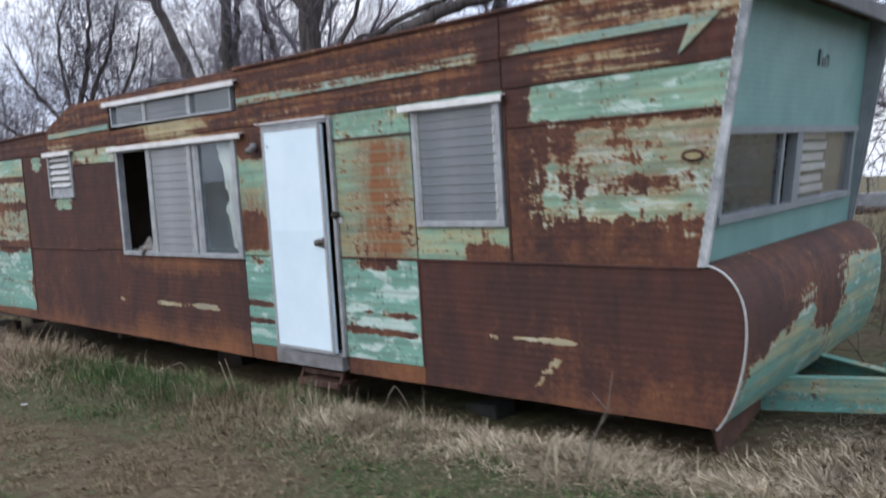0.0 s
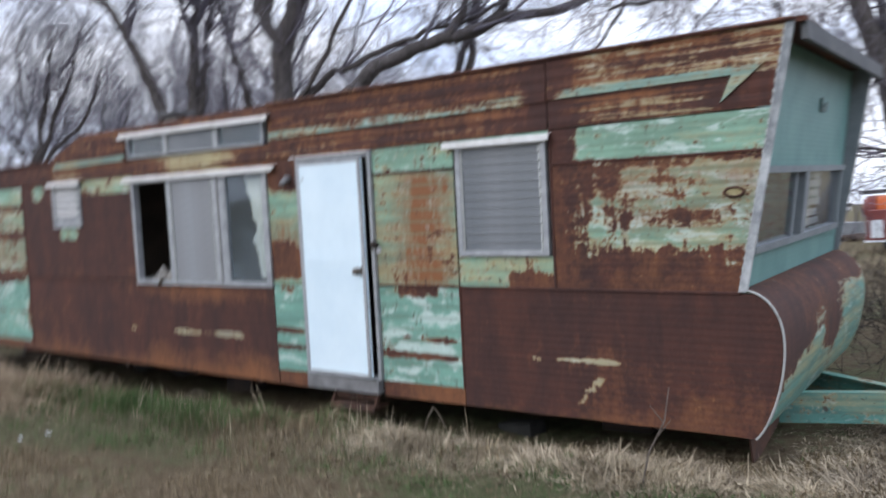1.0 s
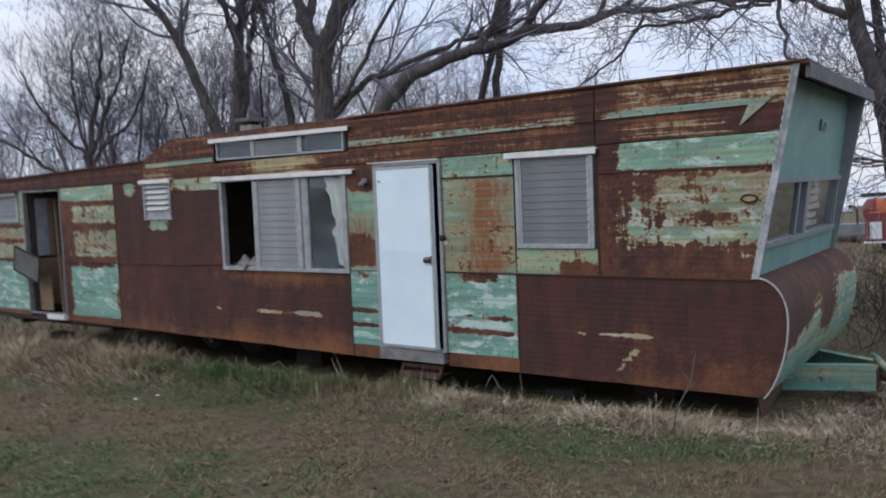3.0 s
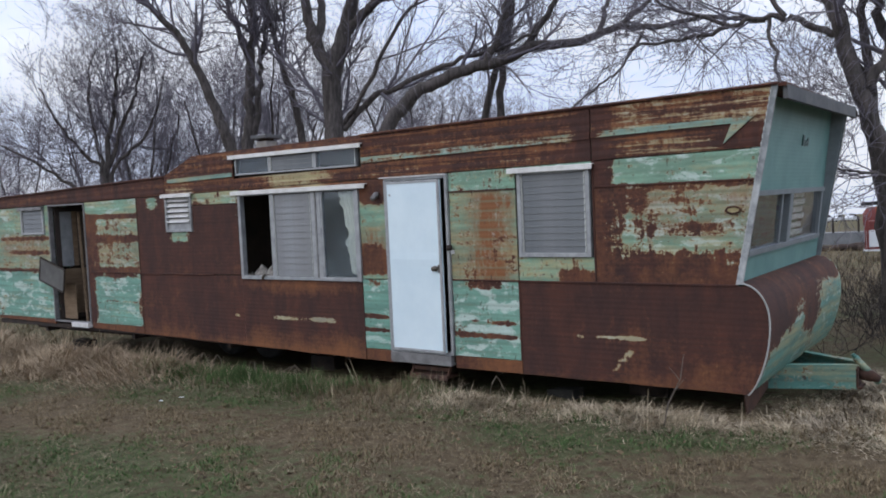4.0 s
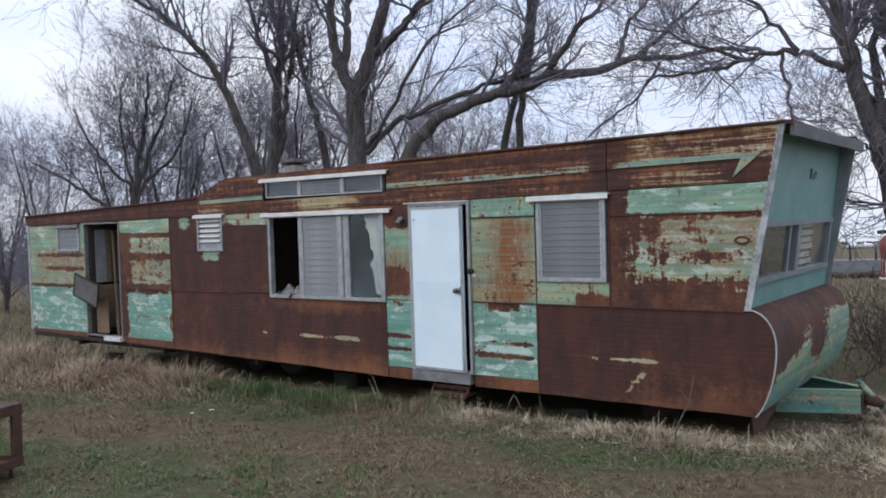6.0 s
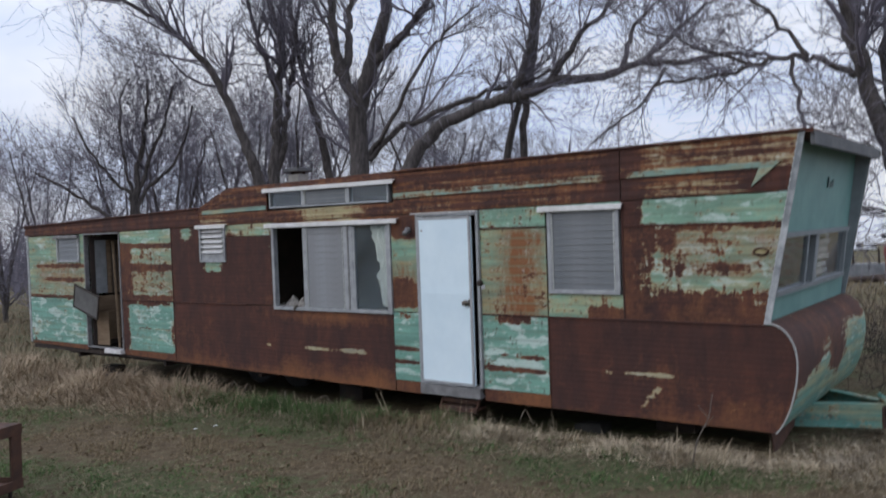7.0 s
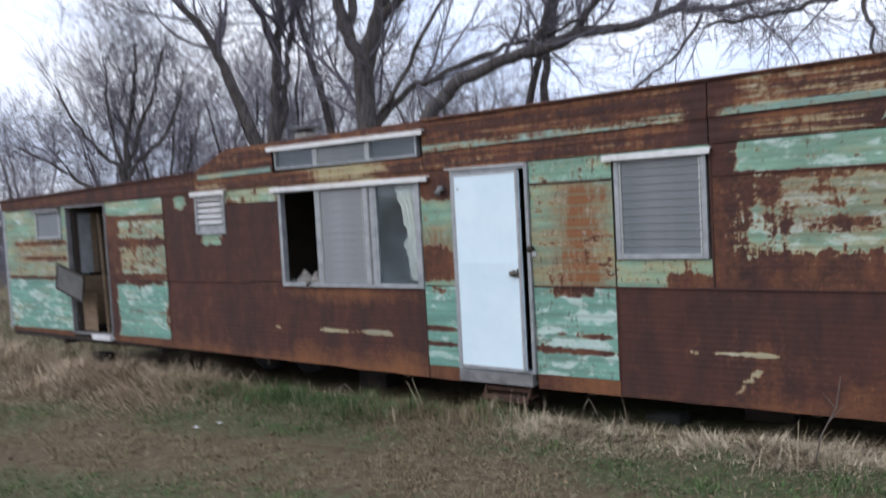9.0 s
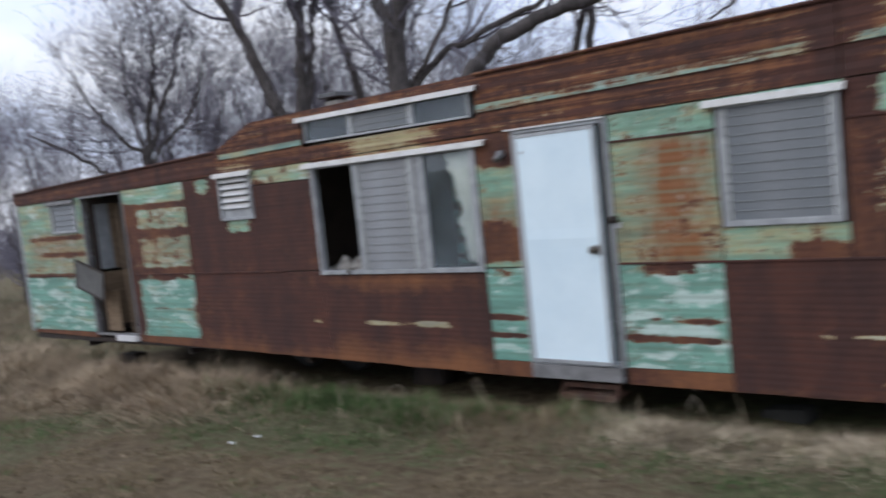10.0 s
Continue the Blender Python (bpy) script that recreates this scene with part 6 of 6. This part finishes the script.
for a in np.radians(frng.uniform(38, 80, 300)):
    d = frng.uniform(80, 140)
    x, y, h = -3 + d * math.cos(a), d * math.sin(a), frng.uniform(2.5, 6.0)
    fw_wood.limb([(x, y, 0), (x, y, h * 0.4), (x + frng.normal(0, 0.5), y + frng.normal(0, 0.5), h)], [0.25, 0.16, 0.05])
    for _ in range(9):
        z, b = frng.uniform(0.05, 0.8) * h, frng.uniform(0, 6.28)
        l = frng.uniform(0.8, 2.2)
        fw_wood.limb([(x, y, z), (x + l * 0.6 * math.cos(b), y + l * 0.6 * math.sin(b), z + 0.3 * l), (x + l * math.cos(b), y + l * math.sin(b), z + 0.9 * l)], [0.10, 0.07, 0.04])
tagged(new("far_woods", fw_wood.mesh("far_woods", TWIGS)), "hazy brown line of bare woods far off", "woods", kind="stuff")

# low brush under the trees
urng = np.random.default_rng(79)
under = Wood()
for _ in range(110):
    a, d = urng.uniform(radians(48), radians(69)), urng.uniform(23, 40)
    d += 38.0 if a > radians(62) else 0.0
    x, y = -3 + d * math.cos(a), d * math.sin(a)
    sprout(urng, under, under, np.array([x, y, 0.0]), np.array([urng.normal(0, 0.3), urng.normal(0, 0.3), 1.0]), urng.uniform(1.6, 3.2), 0.02, 2)
for _ in range(160):
    a, d = urng.uniform(radians(34), radians(60)), urng.uniform(27, 42)
    x, y = -3 + d * math.cos(a), d * math.sin(a)
    sprout(urng, under, under, np.array([x, y, 0.0]), np.array([urng.normal(0, 0.4), urng.normal(0, 0.4), 1.0]), urng.uniform(1.2, 2.4), 0.012, 1)
tagged(new("undergrowth", under.mesh("undergrowth", TWIGS)), "dense bare undergrowth below the tree row", "undergrowth", kind="stuff")

# tangled brush beyond the tongue
brng = np.random.default_rng(73)
brush = Wood()
BRUSH = Mat("brown_brush", 0.95)
BRUSH = BRUSH.done(BRUSH.mix(BRUSH.island(), (0.026, 0.021, 0.018), (0.095, 0.074, 0.060)))
for _ in range(230):
    x, y = brng.uniform(7.4, 14.0), brng.uniform(0.0, 4.6)
    d = np.array([brng.normal(0, 0.5), brng.normal(0, 0.5), 1.0])
    sprout(brng, brush, brush, np.array([x, y, 0.0]), d, brng.uniform(0.35, 0.9), 0.005, 1)
tagged(new("brush", brush.mesh("brush", BRUSH)), "tangle of bare brush beyond the tongue", "brush", kind="stuff")


# ---- farm things beyond ----
ORANGE = plain("faded_orange_paint", (0.50, 0.10, 0.025), (0.60, 0.15, 0.04), 2.0, 0.5)
RED = plain("faded_red_paint", (0.13, 0.026, 0.024), (0.20, 0.04, 0.034), 2.0, 0.6)
PALE = plain("pale_vehicle_paint", (0.62, 0.65, 0.68), (0.72, 0.74, 0.77), 2.0, 0.35)
FAR_GREY = plain("grey_flatbed_steel", (0.13, 0.14, 0.15), (0.20, 0.21, 0.22), 3.0, 0.7)


def far_wheel(parent, x, y, r, w, name="wheel"):
    wh = part(name, Shape().tube([(x - w / 2, y, r), (x - w * 0.35, y, r), (x + w * 0.35, y, r), (x + w / 2, y, r)], [r * 0.86, r, r, r * 0.86], 20), BLACK, parent, smooth=True)
    part("rim", Shape().tube([(x - w / 2 - 0.01, y, r), (x + w / 2 + 0.01, y, r)], r * 0.5, 14), PALE, wh)
    return wh


tractor = thing("farm_tractor", pose(32.8, 2.35, 0.0, 0, 0, 4), "faded orange farm tractor parked beyond the trees", "tractor")
part("hood", Shape().tube([(0, 0.1, 1.45), (0, 0.15, 1.45), (0, 1.95, 1.45)], [0.40, 0.46, 0.46], 18), ORANGE, tractor, smooth=True)
part("nose_cap", Shape().tube([(0, 1.95, 1.45), (0, 2.25, 1.45), (0, 2.40, 1.45)], [0.47, 0.45, 0.25], 18), RED, tractor, "faded red rounded end", smooth=True)
part("exhaust", Shape().tube([(0.2, 1.2, 1.8), (0.2, 1.2, 2.5)], 0.05, 8), BLACK, tractor)
part("boom", Shape().beam((-0.3, 2.45, 2.02), (-0.3, -1.2, 2.12), 0.1, 0.14), BLACK, tractor)
part("chassis", Shape().box(-0.3, 0.3, -1.6, 1.7, 0.55, 0.97), DARK_STEEL, tractor)
part("fender", Shape().box(-0.95, -0.5, -1.7, -0.5, 1.42, 1.6).box(0.5, 0.95, -1.7, -0.5, 1.42, 1.6), ORANGE, tractor, bevel=0.05)
part("seat", Shape().box(-0.25, 0.25, -1.3, -0.85, 1.2, 1.3).box(-0.25, 0.25, -1.38, -1.3, 1.2, 1.75), BLACK, tractor, bevel=0.03)
part("loader_arm", Shape().beam((-0.5, -1.6, 1.5), (-0.5, 0.9, 2.25), 0.12, 0.16).beam((0.5, -1.6, 1.5), (0.5, 0.9, 2.25), 0.12, 0.16), ORANGE, tractor)
for x in (-0.75, 0.75):
    far_wheel(tractor, x, -1.1, 0.75, 0.4)
    far_wheel(tractor, x * 0.9, 1.2, 0.42, 0.25)

wagon = thing("grain_wagon", pose(30.2, 2.3, 0.0, 0, 0, 3), "dark red farm wagon with a white plate", "wagon")
body = Shape().solid([(-2.0, 0.42), (2.0, 0.42), (2.0, 1.40), (-2.0, 1.40)], "x", -0.9, 0.9)
part("box", body, RED, wagon, bevel=0.02)
for y in (-1.9, -1.0, 0.0, 1.0, 1.9):
    part("rib", Shape().box(-0.94, -0.90, y - 0.04, y + 0.04, 0.42, 1.42), RED, wagon)
part("plate", Shape().box(-0.93, -0.905, 1.50, 1.95, 0.50, 1.08), PALE, wagon, "white plate")
part("rail", Shape().box(-0.95, 0.95, -2.05, 2.05, 0.36, 0.42), PALE, wagon)
for x in (-0.75, 0.75):
    for y in (-1.2, 1.2):
        far_wheel(wagon, x, y, 0.33, 0.2)

flat = thing("flatbed_trailer", pose(41.5, 7.6, 0.0, 0, 0, 3), "low grey flatbed trailer with bent stakes", "trailer")
part("deck", Shape().box(-1.0, 1.0, -1.7, 1.7, 0.22, 0.80), FAR_GREY, flat, bevel=0.02)
for y in (-1.5, -0.4, 1.2):
    part("stake", Shape().tube([(-0.9, y, 0.8), (-0.9, y, 1.5), (-0.8, y + 0.15, 1.62), (-0.6, y + 0.4, 1.64)], 0.05, 6), DARK_STEEL, flat)
for y in (-0.6, 0.6):
    far_wheel(flat, -0.85, y, 0.3, 0.2)
    far_wheel(flat, 0.85, y, 0.3, 0.2)


def car(x, y, turn, label):
    c = thing("parked_car", pose(x, y, 0.0, 0, 0, turn), label, "car", "cars far off")
    part("body", Shape().solid([(-2.2, 0.35), (2.2, 0.35), (2.25, 0.85), (1.2, 0.98), (0.7, 1.5), (-1.3, 1.52), (-2.0, 1.0), (-2.25, 0.9)], "x", -0.85, 0.85), PALE, c, bevel=0.05)
    part("side_window", Shape().solid([(-1.6, 1.0), (0.95, 1.0), (0.6, 1.42), (-1.2, 1.44)], "x", -0.87, 0.87), BLACK, c)
    for xx in (-0.8, 0.8):
        for yy in (-1.4, 1.4):
            far_wheel(c, xx, yy, 0.33, 0.2)
    return c


car(189.5, 31.6, 80, "pale car parked across the far yard")
car(194.8, 29.4, 84, "pale car parked farther along the yard")


# a heap of dark scrap before the trailer
JUNK = plain("dark_rotten_scrap", (0.030, 0.020, 0.016), (0.075, 0.05, 0.04), 3.0, 0.9)
jrng = np.random.default_rng(111)
for i in range(9):
    x, y, l = 38.2 + jrng.uniform(-0.6, 0.8), 4.2 + 0.55 * i + jrng.uniform(-0.2, 0.2), jrng.uniform(0.6, 1.3)
    h = jrng.uniform(0.22, 0.42)
    w = 0.4 * h
    log = Shape().tube([(-w, -l / 2, h / 2), (0, -l / 2 + 0.04, h / 2), (0, l * 0.1, h / 2 + 0.03), (0, l / 2, h / 2)], [h * 0.30, h * 0.52, h * 0.5, h * 0.42], 9)
    tagged(part("scrap_log", log, JUNK, None, matrix=pose(x, y, -0.02, 0, 0, jrng.uniform(-35, 35))), "dark rotten log lying on the far field", "log", "logs lying by the trailer")
